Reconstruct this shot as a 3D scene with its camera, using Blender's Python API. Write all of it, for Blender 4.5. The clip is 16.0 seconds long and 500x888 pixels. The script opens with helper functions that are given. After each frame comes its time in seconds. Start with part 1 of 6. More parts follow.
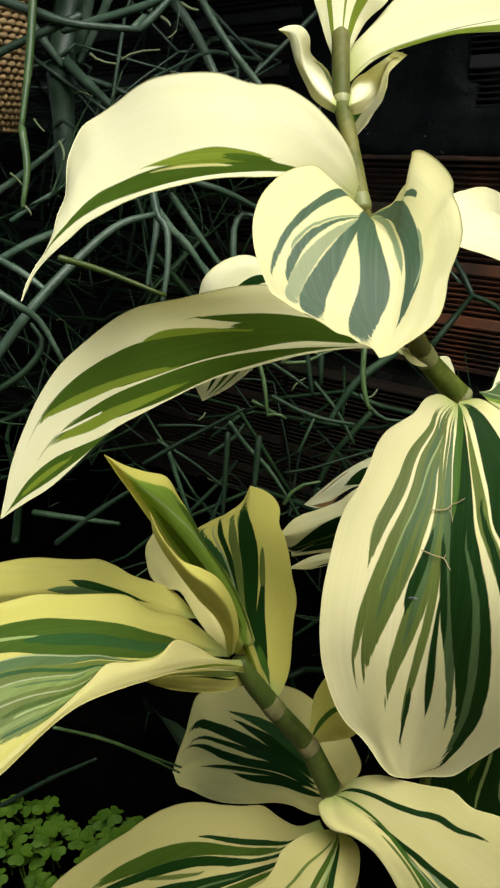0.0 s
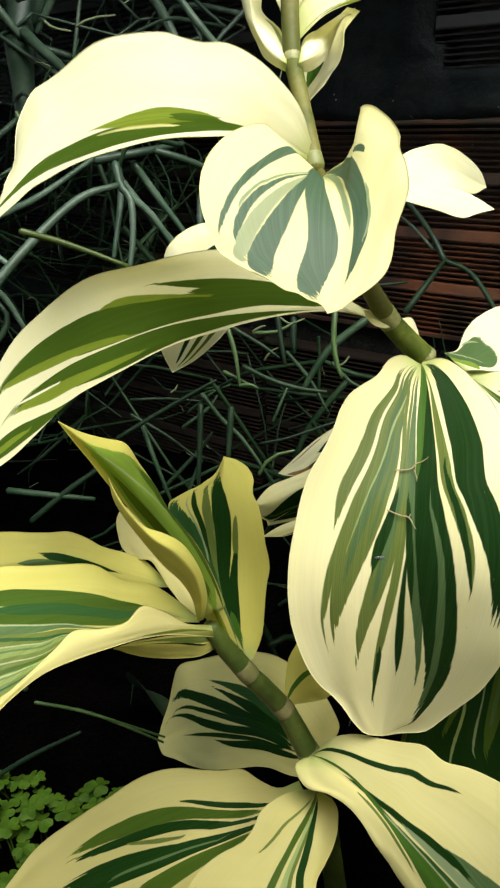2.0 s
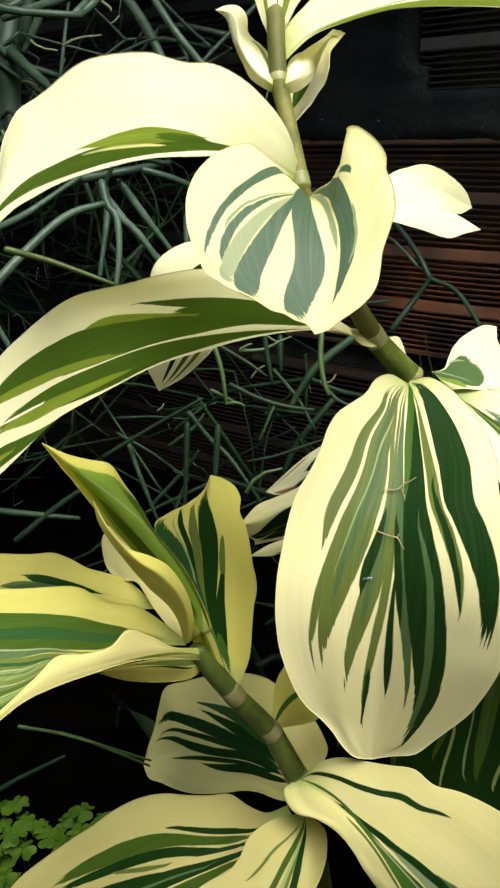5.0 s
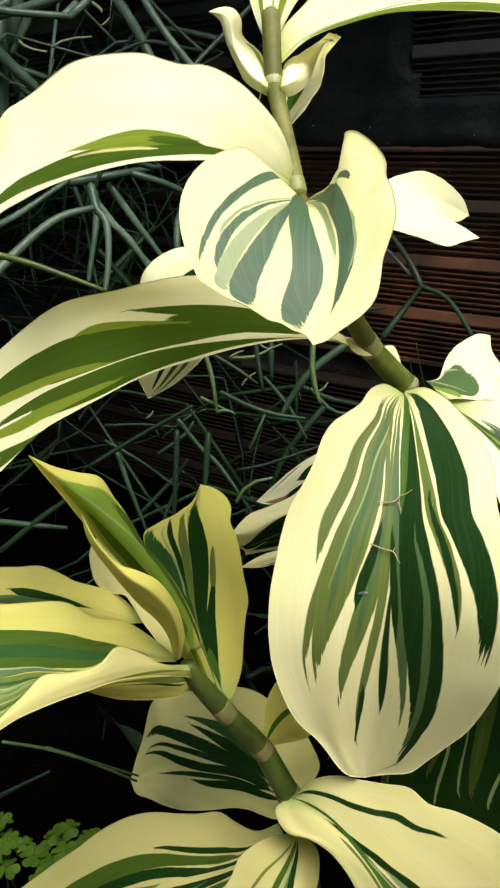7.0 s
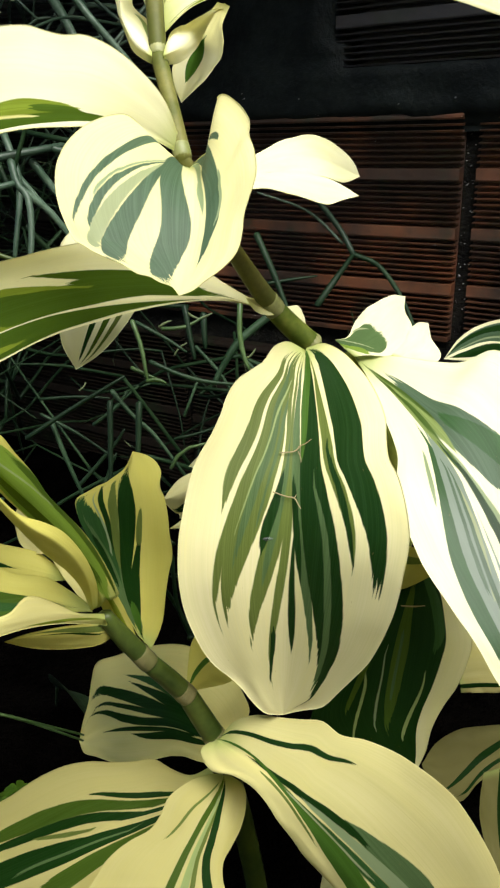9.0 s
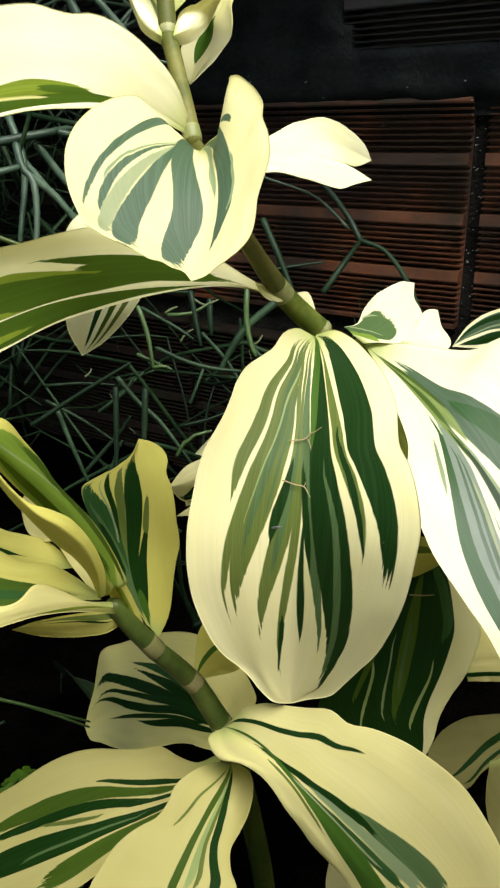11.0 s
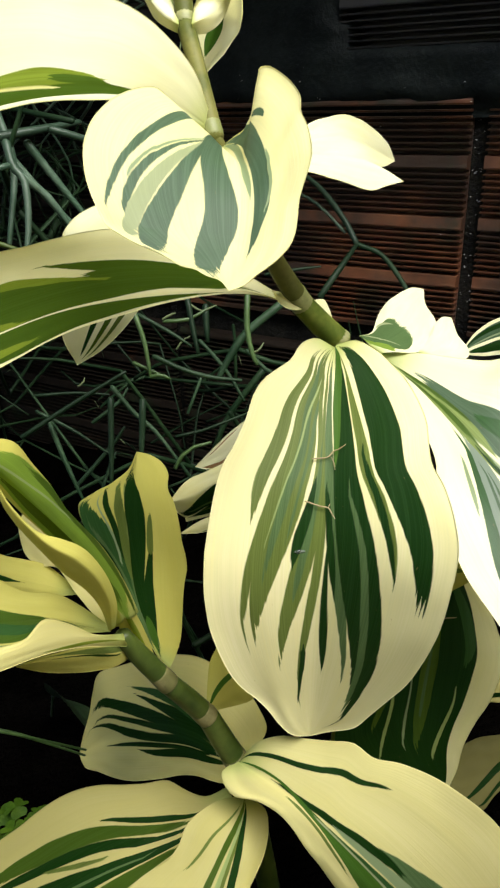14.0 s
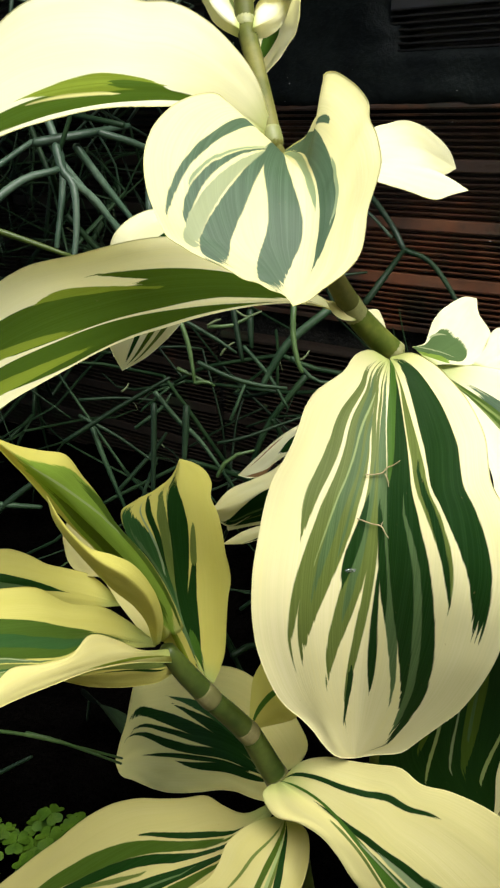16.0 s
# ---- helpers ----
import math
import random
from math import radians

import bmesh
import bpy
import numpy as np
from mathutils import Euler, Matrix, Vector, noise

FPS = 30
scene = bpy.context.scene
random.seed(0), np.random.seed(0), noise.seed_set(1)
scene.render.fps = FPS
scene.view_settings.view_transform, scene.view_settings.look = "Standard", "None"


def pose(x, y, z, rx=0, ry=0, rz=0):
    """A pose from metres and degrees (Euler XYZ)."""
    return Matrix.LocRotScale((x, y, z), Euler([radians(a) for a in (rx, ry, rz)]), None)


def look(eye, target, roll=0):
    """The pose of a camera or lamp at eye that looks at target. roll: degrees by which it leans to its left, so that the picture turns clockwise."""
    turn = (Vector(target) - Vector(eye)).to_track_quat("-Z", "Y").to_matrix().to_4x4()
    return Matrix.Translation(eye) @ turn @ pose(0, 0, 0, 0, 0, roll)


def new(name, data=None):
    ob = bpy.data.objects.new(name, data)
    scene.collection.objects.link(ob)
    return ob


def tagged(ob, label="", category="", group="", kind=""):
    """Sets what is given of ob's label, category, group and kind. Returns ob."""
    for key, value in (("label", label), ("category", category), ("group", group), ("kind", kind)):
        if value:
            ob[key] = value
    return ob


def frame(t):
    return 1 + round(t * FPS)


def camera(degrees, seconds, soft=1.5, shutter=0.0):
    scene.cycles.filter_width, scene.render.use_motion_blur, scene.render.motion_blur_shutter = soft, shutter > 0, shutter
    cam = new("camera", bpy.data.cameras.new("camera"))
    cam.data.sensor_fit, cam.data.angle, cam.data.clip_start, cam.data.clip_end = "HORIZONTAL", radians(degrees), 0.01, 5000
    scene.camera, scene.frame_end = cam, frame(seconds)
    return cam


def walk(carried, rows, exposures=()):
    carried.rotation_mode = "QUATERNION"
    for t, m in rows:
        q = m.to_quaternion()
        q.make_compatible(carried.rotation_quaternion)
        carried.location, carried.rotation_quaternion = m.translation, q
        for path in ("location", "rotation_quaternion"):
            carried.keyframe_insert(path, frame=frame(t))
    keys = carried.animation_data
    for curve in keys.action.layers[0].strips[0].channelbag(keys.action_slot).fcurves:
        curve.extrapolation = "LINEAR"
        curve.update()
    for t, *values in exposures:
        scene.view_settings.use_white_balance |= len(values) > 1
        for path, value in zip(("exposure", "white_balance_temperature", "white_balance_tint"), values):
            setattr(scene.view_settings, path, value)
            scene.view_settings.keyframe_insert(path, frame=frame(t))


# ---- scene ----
cam = camera(36.8, 16.0, soft=2.3)
METRES, EYE, TILT, LEAN, TURN = 0.17, 0.41, -22.0, 0.0, 0.0
ROWS = [
    (0.0, 0.0, 0.0, 0.0, 0.0, 0.0, -0.0),
    (0.5, -0.0335, 0.0311, 0.0057, 0.63, -0.74, -0.2),
    (1.0, 0.0074, 0.0561, -0.0093, 0.17, -1.85, 0.54),
    (1.5, 0.0677, 0.0397, -0.016, -0.6, -1.44, 1.73),
    (2.0, 0.0576, -0.0001, -0.0305, -0.86, -1.65, 1.87),
    (2.5, 0.0496, -0.0057, -0.0392, -0.81, -0.89, 1.76),
    (3.0, 0.0531, -0.0098, -0.0333, -0.67, 0.56, 1.05),
    (3.5, 0.0516, -0.0066, -0.0123, -1.85, -0.33, 1.08),
    (6.0, 0.0625, 0.0504, -0.0321, -1.65, -0.61, 2.15),
    (6.5, 0.0475, 0.0759, -0.0311, -2.38, -0.77, 1.64),
    (7.0, 0.0476, 0.0564, -0.008, -2.83, -0.13, 1.73),
    (7.5, 0.0739, 0.0817, -0.0366, -1.88, -1.31, 2.16),
    (8.0, 0.1119, 0.0492, -0.0437, -1.54, -1.77, 2.23),
    (8.5, 0.149, 0.0078, -0.0573, -3.26, -2.26, 2.45),
    (9.0, 0.1982, -0.0367, -0.0762, -4.83, -1.59, 3.96),
    (11.5, 0.1792, -0.0162, -0.076, -4.64, -2.69, 3.73),
    (12.0, 0.1676, -0.0163, -0.0818, -4.79, -2.56, 3.62),
    (12.5, 0.1233, 0.0292, -0.0486, -5.44, -2.76, 3.21),
    (13.0, 0.0932, 0.0782, -0.0412, -6.64, -2.82, 3.75),
    (13.5, 0.0794, 0.1303, -0.0357, -7.05, -3.11, 3.6),
    (14.0, 0.0946, 0.1044, -0.0363, -6.69, -2.55, 3.94),
    (14.5, 0.1013, 0.1057, -0.0149, -6.68, -1.75, 2.93),
    (15.0, 0.1199, 0.1062, -0.0098, -6.11, -2.38, 3.76),
    (15.5, 0.0821, 0.1177, -0.0111, -4.44, -1.75, 3.11),
    (16.0, 0.0609, 0.1488, -0.0086, -4.17, -2.33, 2.88),
]
walk(cam, [(t, pose(0, 0, EYE, TILT, LEAN, TURN) @ pose(METRES * x, METRES * y, METRES * z, 90 + pitch, roll, yaw)) for t, x, y, z, yaw, pitch, roll in ROWS],
     exposures=[(0.0, 0.98), (0.5, 1.26), (1.0, 1.34), (16.0, 1.34)])

# ---- light: bright hazy sky, softened sun from high on the right ----
world = bpy.data.worlds.new("sky")
scene.world = world
world.use_nodes = True
wn, wl = world.node_tree.nodes, world.node_tree.links
sky = wn.new("ShaderNodeTexSky")
sky.sky_type, sky.sun_disc = "NISHITA", False
SUN_ELEVATION, SUN_TURN = 60.0, 151.0
sky.sun_elevation, sky.sun_rotation = radians(SUN_ELEVATION), radians(SUN_TURN)
wn["Background"].inputs["Strength"].default_value = 0.095
wl.new(sky.outputs["Color"], wn["Background"].inputs["Color"])
sun = new("sun", bpy.data.lights.new("sun", "SUN"))
sun.data.energy, sun.data.angle, sun.data.color = 5.0, radians(60), (1.0, 0.98, 0.91)
toward = Vector((math.sin(radians(SUN_TURN)) * math.cos(radians(SUN_ELEVATION)), math.cos(radians(SUN_TURN)) * math.cos(radians(SUN_ELEVATION)), math.sin(radians(SUN_ELEVATION))))
sun.matrix_world = look(toward * 5, (0, 0, 0))


# ---- materials ----
def material(name):
    mat = bpy.data.materials.new(name)
    mat.use_nodes = True
    return mat, mat.node_tree.nodes, mat.node_tree.links, mat.node_tree.nodes["Principled BSDF"]


def socket(links, value, target):
    if isinstance(value, (int, float)):
        target.default_value = value
    elif isinstance(value, tuple):
        target.default_value = (*value, 1.0)
    else:
        links.new(value, target)


def calc(nodes, links, kind, a, b=0.0, c=None, clamp=False):
    node = nodes.new("ShaderNodeMath")
    node.operation, node.use_clamp = kind, clamp
    socket(links, a, node.inputs[0])
    socket(links, b, node.inputs[1])
    if c is not None:
        socket(links, c, node.inputs[2])
    return node.outputs[0]


def blend(nodes, links, fac, a, b, kind="MIX"):
    node = nodes.new("ShaderNodeMix")
    node.data_type, node.blend_type = "RGBA", kind
    socket(links, fac, node.inputs["Factor"])
    socket(links, a, node.inputs[6])
    socket(links, b, node.inputs[7])
    return node.outputs[2]


def speckle(nodes, links, vector, scale, detail=3.0, rough=0.6):
    node = nodes.new("ShaderNodeTexNoise")
    node.inputs["Scale"].default_value, node.inputs["Detail"].default_value, node.inputs["Roughness"].default_value = scale, detail, rough
    if vector is not None:
        links.new(vector, node.inputs["Vector"])
    return node.outputs["Fac"]


def ramp(nodes, links, fac, low, high):
    node = nodes.new("ShaderNodeMapRange")
    node.interpolation_type = "SMOOTHSTEP"
    socket(links, fac, node.inputs["Value"])
    socket(links, low, node.inputs["From Min"])
    socket(links, high, node.inputs["From Max"])
    return node.outputs["Result"]


def relief(nodes, links, shader, height, strength, distance):
    node = nodes.new("ShaderNodeBump")
    node.inputs["Strength"].default_value, node.inputs["Distance"].default_value = strength, distance
    links.new(height, node.inputs["Height"])
    links.new(node.outputs["Normal"], shader.inputs["Normal"])


def stripe_group():
    """One green stripe along a leaf: bends with the veins, swells and narrows, with ragged streaky ends."""
    tree = bpy.data.node_groups.new("leaf_stripe", "ShaderNodeTree")
    for name in ("U", "V", "V0", "V1", "V2", "V3", "H0", "H1", "H2", "H3", "Start", "End", "Streak", "Wobble"):
        tree.interface.new_socket(name=name, in_out="INPUT", socket_type="NodeSocketFloat")
    tree.interface.new_socket(name="Mask", in_out="OUTPUT", socket_type="NodeSocketFloat")
    n, k = tree.nodes, tree.links
    i, o = n.new("NodeGroupInput").outputs, n.new("NodeGroupOutput").inputs
    span = calc(n, k, "SUBTRACT", i["End"], i["Start"])
    run = calc(n, k, "DIVIDE", calc(n, k, "SUBTRACT", i["U"], i["Start"]), span)
    held = calc(n, k, "ADD", run, 0.0, clamp=True)
    cubic = {}
    for key in "VH":
        bent = calc(n, k, "MULTIPLY_ADD", i[key + "3"], held, i[key + "2"])
        cubic[key] = calc(n, k, "MULTIPLY_ADD", calc(n, k, "MULTIPLY_ADD", bent, held, i[key + "1"]), held, i[key + "0"])
    centre, half = cubic["V"], calc(n, k, "MAXIMUM", cubic["H"], 0.004)
    aside = calc(n, k, "ABSOLUTE", calc(n, k, "SUBTRACT", calc(n, k, "ADD", i["V"], i["Wobble"]), centre))
    ragged = calc(n, k, "ADD", run, i["Streak"])
    narrow = calc(n, k, "POWER", calc(n, k, "SUBTRACT", 1.0, calc(n, k, "POWER", calc(n, k, "MAXIMUM", ragged, 0.0), 14.0), clamp=True), 0.5)
    begin = calc(n, k, "MULTIPLY_ADD", calc(n, k, "ADD", run, i["Streak"]), 7.0, 0.75, clamp=True)
    width = calc(n, k, "MULTIPLY", calc(n, k, "MULTIPLY", half, narrow), begin)
    inside = calc(n, k, "DIVIDE", calc(n, k, "SUBTRACT", width, aside), 0.010)
    mask = calc(n, k, "MULTIPLY", calc(n, k, "ADD", inside, 0.5, clamp=True), calc(n, k, "LESS_THAN", ragged, 1.0))
    mask = calc(n, k, "MULTIPLY", mask, calc(n, k, "GREATER_THAN", calc(n, k, "ADD", ragged, 0.06), 0.0))
    k.new(mask, o["Mask"])
    return tree


STRIPE = stripe_group()
# tints "n" and "x" put the shade of the lowest leaves into their cream
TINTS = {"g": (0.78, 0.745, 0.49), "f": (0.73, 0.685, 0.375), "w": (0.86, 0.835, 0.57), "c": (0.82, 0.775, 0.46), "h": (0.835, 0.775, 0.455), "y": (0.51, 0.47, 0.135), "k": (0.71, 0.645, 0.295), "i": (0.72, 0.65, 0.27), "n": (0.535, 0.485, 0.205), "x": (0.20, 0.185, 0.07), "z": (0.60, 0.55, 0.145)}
# shade "b" is stripe green paled and greyed to carry the leaf's sheen
GREENS = {"r": (0.27, 0.155, 0.065), "d": (0.006, 0.027, 0.003), "g": (0.094, 0.123, 0.026), "l": (0.25, 0.32, 0.11), "o": (0.038, 0.074, 0.008), "a": (0.14, 0.19, 0.02), "b": (0.056, 0.094, 0.052), "m": (0.042, 0.100, 0.011), "w": (0.80, 0.76, 0.48), "p": (0.21, 0.27, 0.13), "v": (0.58, 0.55, 0.20), "e": (0.066, 0.112, 0.040), "f": (0.14, 0.22, 0.028), "q": (0.022, 0.066, 0.016), "s": (0.27, 0.305, 0.155), "t": (0.15, 0.20, 0.055), "u": (0.17, 0.215, 0.165)}
THROUGH = {"r": (0.40, 0.24, 0.09), "d": (0.015, 0.055, 0.006), "g": (0.18, 0.27, 0.04), "l": (0.4, 0.48, 0.2), "o": (0.17, 0.23, 0.012), "a": (0.36, 0.42, 0.02), "b": (0.08, 0.16, 0.05), "m": (0.08, 0.20, 0.02), "w": (0.80, 0.75, 0.35), "p": (0.36, 0.46, 0.28), "v": (0.6, 0.56, 0.15), "e": (0.12, 0.2, 0.04), "f": (0.34, 0.48, 0.05), "q": (0.05, 0.14, 0.02), "s": (0.45, 0.52, 0.28), "t": (0.22, 0.30, 0.05), "u": (0.30, 0.40, 0.26)}


def leaf_material(stripes, tint, seed, gloss, thinness):
    mat, n, k, shader = material("variegated_leaf")
    uv = n.new("ShaderNodeUVMap").outputs["UV"]
    part_uv = n.new("ShaderNodeSeparateXYZ")
    k.new(uv, part_uv.inputs[0])
    u = part_uv.outputs[0]
    v = calc(n, k, "MULTIPLY_ADD", part_uv.outputs[1], 2.0, -1.0)

    def drawn_out(su, sv, detail):
        join = n.new("ShaderNodeCombineXYZ")
        k.new(calc(n, k, "MULTIPLY", u, su), join.inputs[0])
        k.new(calc(n, k, "MULTIPLY", v, sv), join.inputs[1])
        join.inputs[2].default_value = seed * 3.7
        return speckle(n, k, join.outputs[0], 1.0, detail)

    streak = calc(n, k, "MULTIPLY", calc(n, k, "SUBTRACT", drawn_out(2.0, 52.0, 3.0), 0.5), 0.36)
    wobble = calc(n, k, "MULTIPLY", calc(n, k, "SUBTRACT", drawn_out(7.0, 30.0, 3.0), 0.5), 0.022)
    veins = drawn_out(1.2, 70.0, 2.0)
    threads = drawn_out(0.7, 190.0, 2.0)
    cloud = drawn_out(3.0, 3.0, 4.0)
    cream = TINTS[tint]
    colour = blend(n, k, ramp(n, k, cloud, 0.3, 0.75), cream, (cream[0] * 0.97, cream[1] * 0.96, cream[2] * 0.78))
    colour = blend(n, k, ramp(n, k, veins, 0.35, 0.7), colour, (cream[0] * 0.93, cream[1] * 0.94, cream[2] * 0.84))
    # a greener tinge near the leaf base
    colour = blend(n, k, ramp(n, k, u, 0.10, 0.0), colour, (0.36, 0.42, 0.13))
    glow = blend(n, k, 0.0, (cream[0], cream[1] * 0.97, cream[2] * 0.62), (0, 0, 0))
    for v0, v1, v2, v3, h0, h1, h2, h3, start, end, shade in stripes:
        node = n.new("ShaderNodeGroup")
        node.node_tree = STRIPE
        for name, value in (("U", u), ("V", v), ("V0", v0), ("V1", v1), ("V2", v2), ("V3", v3), ("H0", h0), ("H1", h1), ("H2", h2), ("H3", h3), ("Start", start), ("End", end), ("Streak", streak), ("Wobble", wobble)):
            socket(k, float(value) if isinstance(value, (int, float)) else value, node.inputs[name])
        dark, bright = GREENS[shade], tuple(min(c * (1.05 if shade in "wpvsul" else 1.3) + 0.004, 1) for c in GREENS[shade])
        lined = blend(n, k, ramp(n, k, veins, 0.42, 0.68), dark, bright)
        lined = blend(n, k, calc(n, k, "MULTIPLY", ramp(n, k, threads, 0.50, 0.66), 0.7), lined, tuple(min(c * (1.12 if shade in "spul" else 1.6) + add, 1) for c, add in zip(dark, (0.008, 0.014, 0.006))))
        colour = blend(n, k, node.outputs["Mask"], colour, lined)
        glow = blend(n, k, node.outputs["Mask"], glow, THROUGH[shade])
    specks = ramp(n, k, drawn_out(60.0, 45.0, 2.0), 0.74, 0.79)
    colour = blend(n, k, calc(n, k, "MULTIPLY", specks, 0.5), colour, (0.30, 0.20, 0.08))
    k.new(colour, shader.inputs["Base Color"])
    shader.inputs["Roughness"].default_value = 0.45
    shader.inputs["Specular IOR Level"].default_value = gloss
    relief(n, k, shader, veins, 0.2, 0.0004)
    thin = n.new("ShaderNodeBsdfTranslucent")
    k.new(glow, thin.inputs["Color"])
    both = n.new("ShaderNodeMixShader")
    both.inputs[0].default_value = thinness
    k.new(shader.outputs[0], both.inputs[1])
    k.new(thin.outputs[0], both.inputs[2])
    k.new(both.outputs[0], n["Material Output"].inputs["Surface"])
    return mat


def grown(name, base, second, scale, rough, bump=0.3, distance=0.001, detail=4.0, sheen=0.35, lots=0.4):
    """A natural surface of two mingled colours with fine relief."""
    mat, n, k, shader = material(name)
    where = n.new("ShaderNodeTexCoord").outputs["Object"]
    big, fine = speckle(n, k, where, scale, detail), speckle(n, k, where, scale * 9, 3.0)
    colour = blend(n, k, ramp(n, k, big, 0.35, 0.65), base, second)
    colour = blend(n, k, calc(n, k, "MULTIPLY", ramp(n, k, fine, 0.4, 0.7), 0.35), colour, tuple(c * 0.5 for c in base))
    lot = n.new("ShaderNodeObjectInfo").outputs["Random"]
    lot = calc(n, k, "FRACT", calc(n, k, "ADD", lot, n.new("ShaderNodeNewGeometry").outputs["Random Per Island"]))
    colour = blend(n, k, calc(n, k, "MULTIPLY", lot, lots), colour, tuple(c * 0.45 for c in base))
    k.new(colour, shader.inputs["Base Color"])
    shader.inputs["Roughness"].default_value = rough
    shader.inputs["Specular IOR Level"].default_value = sheen if rough < 0.7 else (0.06 if rough < 0.95 else 0.0)
    relief(n, k, shader, fine, bump, distance)
    return mat


stem_green = grown("stem_green", (0.20, 0.225, 0.042), (0.042, 0.078, 0.008), 48, 0.45, 0.15, 0.0004, sheen=0.12)
stem_olive = grown("stem_olive", (0.150, 0.142, 0.040), (0.058, 0.074, 0.012), 48, 0.5, 0.15, 0.0004, sheen=0.12)
stem_dark = grown("stem_dark", (0.060, 0.086, 0.014), (0.018, 0.036, 0.005), 45, 0.4, 0.15, 0.0004)
stem_node = grown("stem_node", (0.27, 0.27, 0.11), (0.15, 0.17, 0.05), 90, 0.5, 0.2, 0.0004)
stem_sheath = grown("stem_sheath", (0.20, 0.18, 0.075), (0.11, 0.11, 0.035), 90, 0.5, 0.2, 0.0004)
# three tones of one skin: lightened high up, darkened low and deep for shade
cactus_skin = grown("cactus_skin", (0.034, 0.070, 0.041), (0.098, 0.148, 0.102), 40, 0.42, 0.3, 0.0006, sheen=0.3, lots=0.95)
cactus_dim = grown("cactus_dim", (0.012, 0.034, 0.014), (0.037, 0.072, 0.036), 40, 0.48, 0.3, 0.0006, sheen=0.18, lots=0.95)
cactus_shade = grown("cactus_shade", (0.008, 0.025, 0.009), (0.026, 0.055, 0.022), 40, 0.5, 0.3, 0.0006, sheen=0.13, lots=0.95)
cactus_tip = grown("cactus_tip", (0.10, 0.125, 0.055), (0.06, 0.09, 0.03), 60, 0.6, 0.2, 0.0004)
cactus_fresh = grown("cactus_fresh", (0.035, 0.075, 0.020), (0.065, 0.115, 0.035), 40, 0.42, 0.2, 0.0005)
cactus_olive = grown("cactus_olive", (0.035, 0.060, 0.009), (0.06, 0.085, 0.015), 40, 0.42, 0.2, 0.0005)
clover_green = grown("clover_green", (0.036, 0.085, 0.004), (0.066, 0.125, 0.008), 120, 0.6, 0.2, 0.0004, sheen=0.12)
# soil far darker than its own colour: the plants' shade is in it
soil_shaded = grown("soil_shaded", (0.0009, 0.0008, 0.0007), (0.0022, 0.0019, 0.0016), 25, 1.0, 0.9, 0.01)
mortar_dark = grown("mortar_dark", (0.012, 0.012, 0.011), (0.028, 0.026, 0.022), 35, 0.75, 0.9, 0.006)
straw = grown("straw", (0.42, 0.29, 0.13), (0.30, 0.19, 0.08), 80, 0.6, 0.4, 0.0006)
dry_fibre = grown("dry_fibre", (0.42, 0.34, 0.18), (0.30, 0.22, 0.10), 200, 0.6, 0.2, 0.0003)
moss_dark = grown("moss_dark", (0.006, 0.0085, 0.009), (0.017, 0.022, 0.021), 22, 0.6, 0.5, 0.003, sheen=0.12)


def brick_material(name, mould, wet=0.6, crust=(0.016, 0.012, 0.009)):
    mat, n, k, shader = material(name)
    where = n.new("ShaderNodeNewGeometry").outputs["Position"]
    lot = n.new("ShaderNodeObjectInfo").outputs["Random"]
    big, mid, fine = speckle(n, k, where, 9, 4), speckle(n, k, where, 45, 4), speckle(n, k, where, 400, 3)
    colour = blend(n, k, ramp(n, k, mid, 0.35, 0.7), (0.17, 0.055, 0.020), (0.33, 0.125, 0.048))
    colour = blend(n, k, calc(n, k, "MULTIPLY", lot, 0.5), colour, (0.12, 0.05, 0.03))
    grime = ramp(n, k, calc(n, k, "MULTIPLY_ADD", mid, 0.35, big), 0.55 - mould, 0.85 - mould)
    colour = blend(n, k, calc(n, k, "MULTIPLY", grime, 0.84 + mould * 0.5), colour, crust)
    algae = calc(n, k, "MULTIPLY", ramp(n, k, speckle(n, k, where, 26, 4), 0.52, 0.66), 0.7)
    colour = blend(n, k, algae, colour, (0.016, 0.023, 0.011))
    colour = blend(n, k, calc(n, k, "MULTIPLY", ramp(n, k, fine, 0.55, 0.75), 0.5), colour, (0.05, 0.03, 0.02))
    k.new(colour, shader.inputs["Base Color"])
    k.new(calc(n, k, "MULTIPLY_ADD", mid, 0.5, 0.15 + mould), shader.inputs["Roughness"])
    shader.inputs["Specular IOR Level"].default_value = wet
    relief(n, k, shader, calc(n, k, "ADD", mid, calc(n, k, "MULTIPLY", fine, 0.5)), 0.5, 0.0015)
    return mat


brick_clay = brick_material("ribbed_clay_brick", 0.12)
# lower and left bricks: heavier mould, plus the tangle's shade in the colour
brick_mould_shade = brick_material("mouldy_shaded_ribbed_brick", 0.31, 0.08)
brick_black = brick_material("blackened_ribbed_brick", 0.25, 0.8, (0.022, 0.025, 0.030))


# ---- builders ----
def mesh_of(name, verts, faces, mat, smooth=True):
    data = bpy.data.meshes.new(name)
    data.from_pydata([tuple(v) for v in verts], [], faces)
    data.materials.append(mat)
    if smooth:
        data.polygons.foreach_set("use_smooth", [True] * len(data.polygons))
    data.update()
    return data


def part(name, data, parent, label=""):
    ob = new(name, data)
    ob.parent = parent
    return tagged(ob, label)


def empty(name, place, label, category, group=""):
    ob = new(name)
    ob.location, ob.empty_display_size = place, 0.02
    bpy.context.view_layer.update()
    return tagged(ob, label, category, group)


def hang(name, data, parent, label=""):
    """A part whose mesh is given in world places."""
    data.transform(Matrix.Translation(-Vector(parent.location)))
    return part(name, data, parent, label)


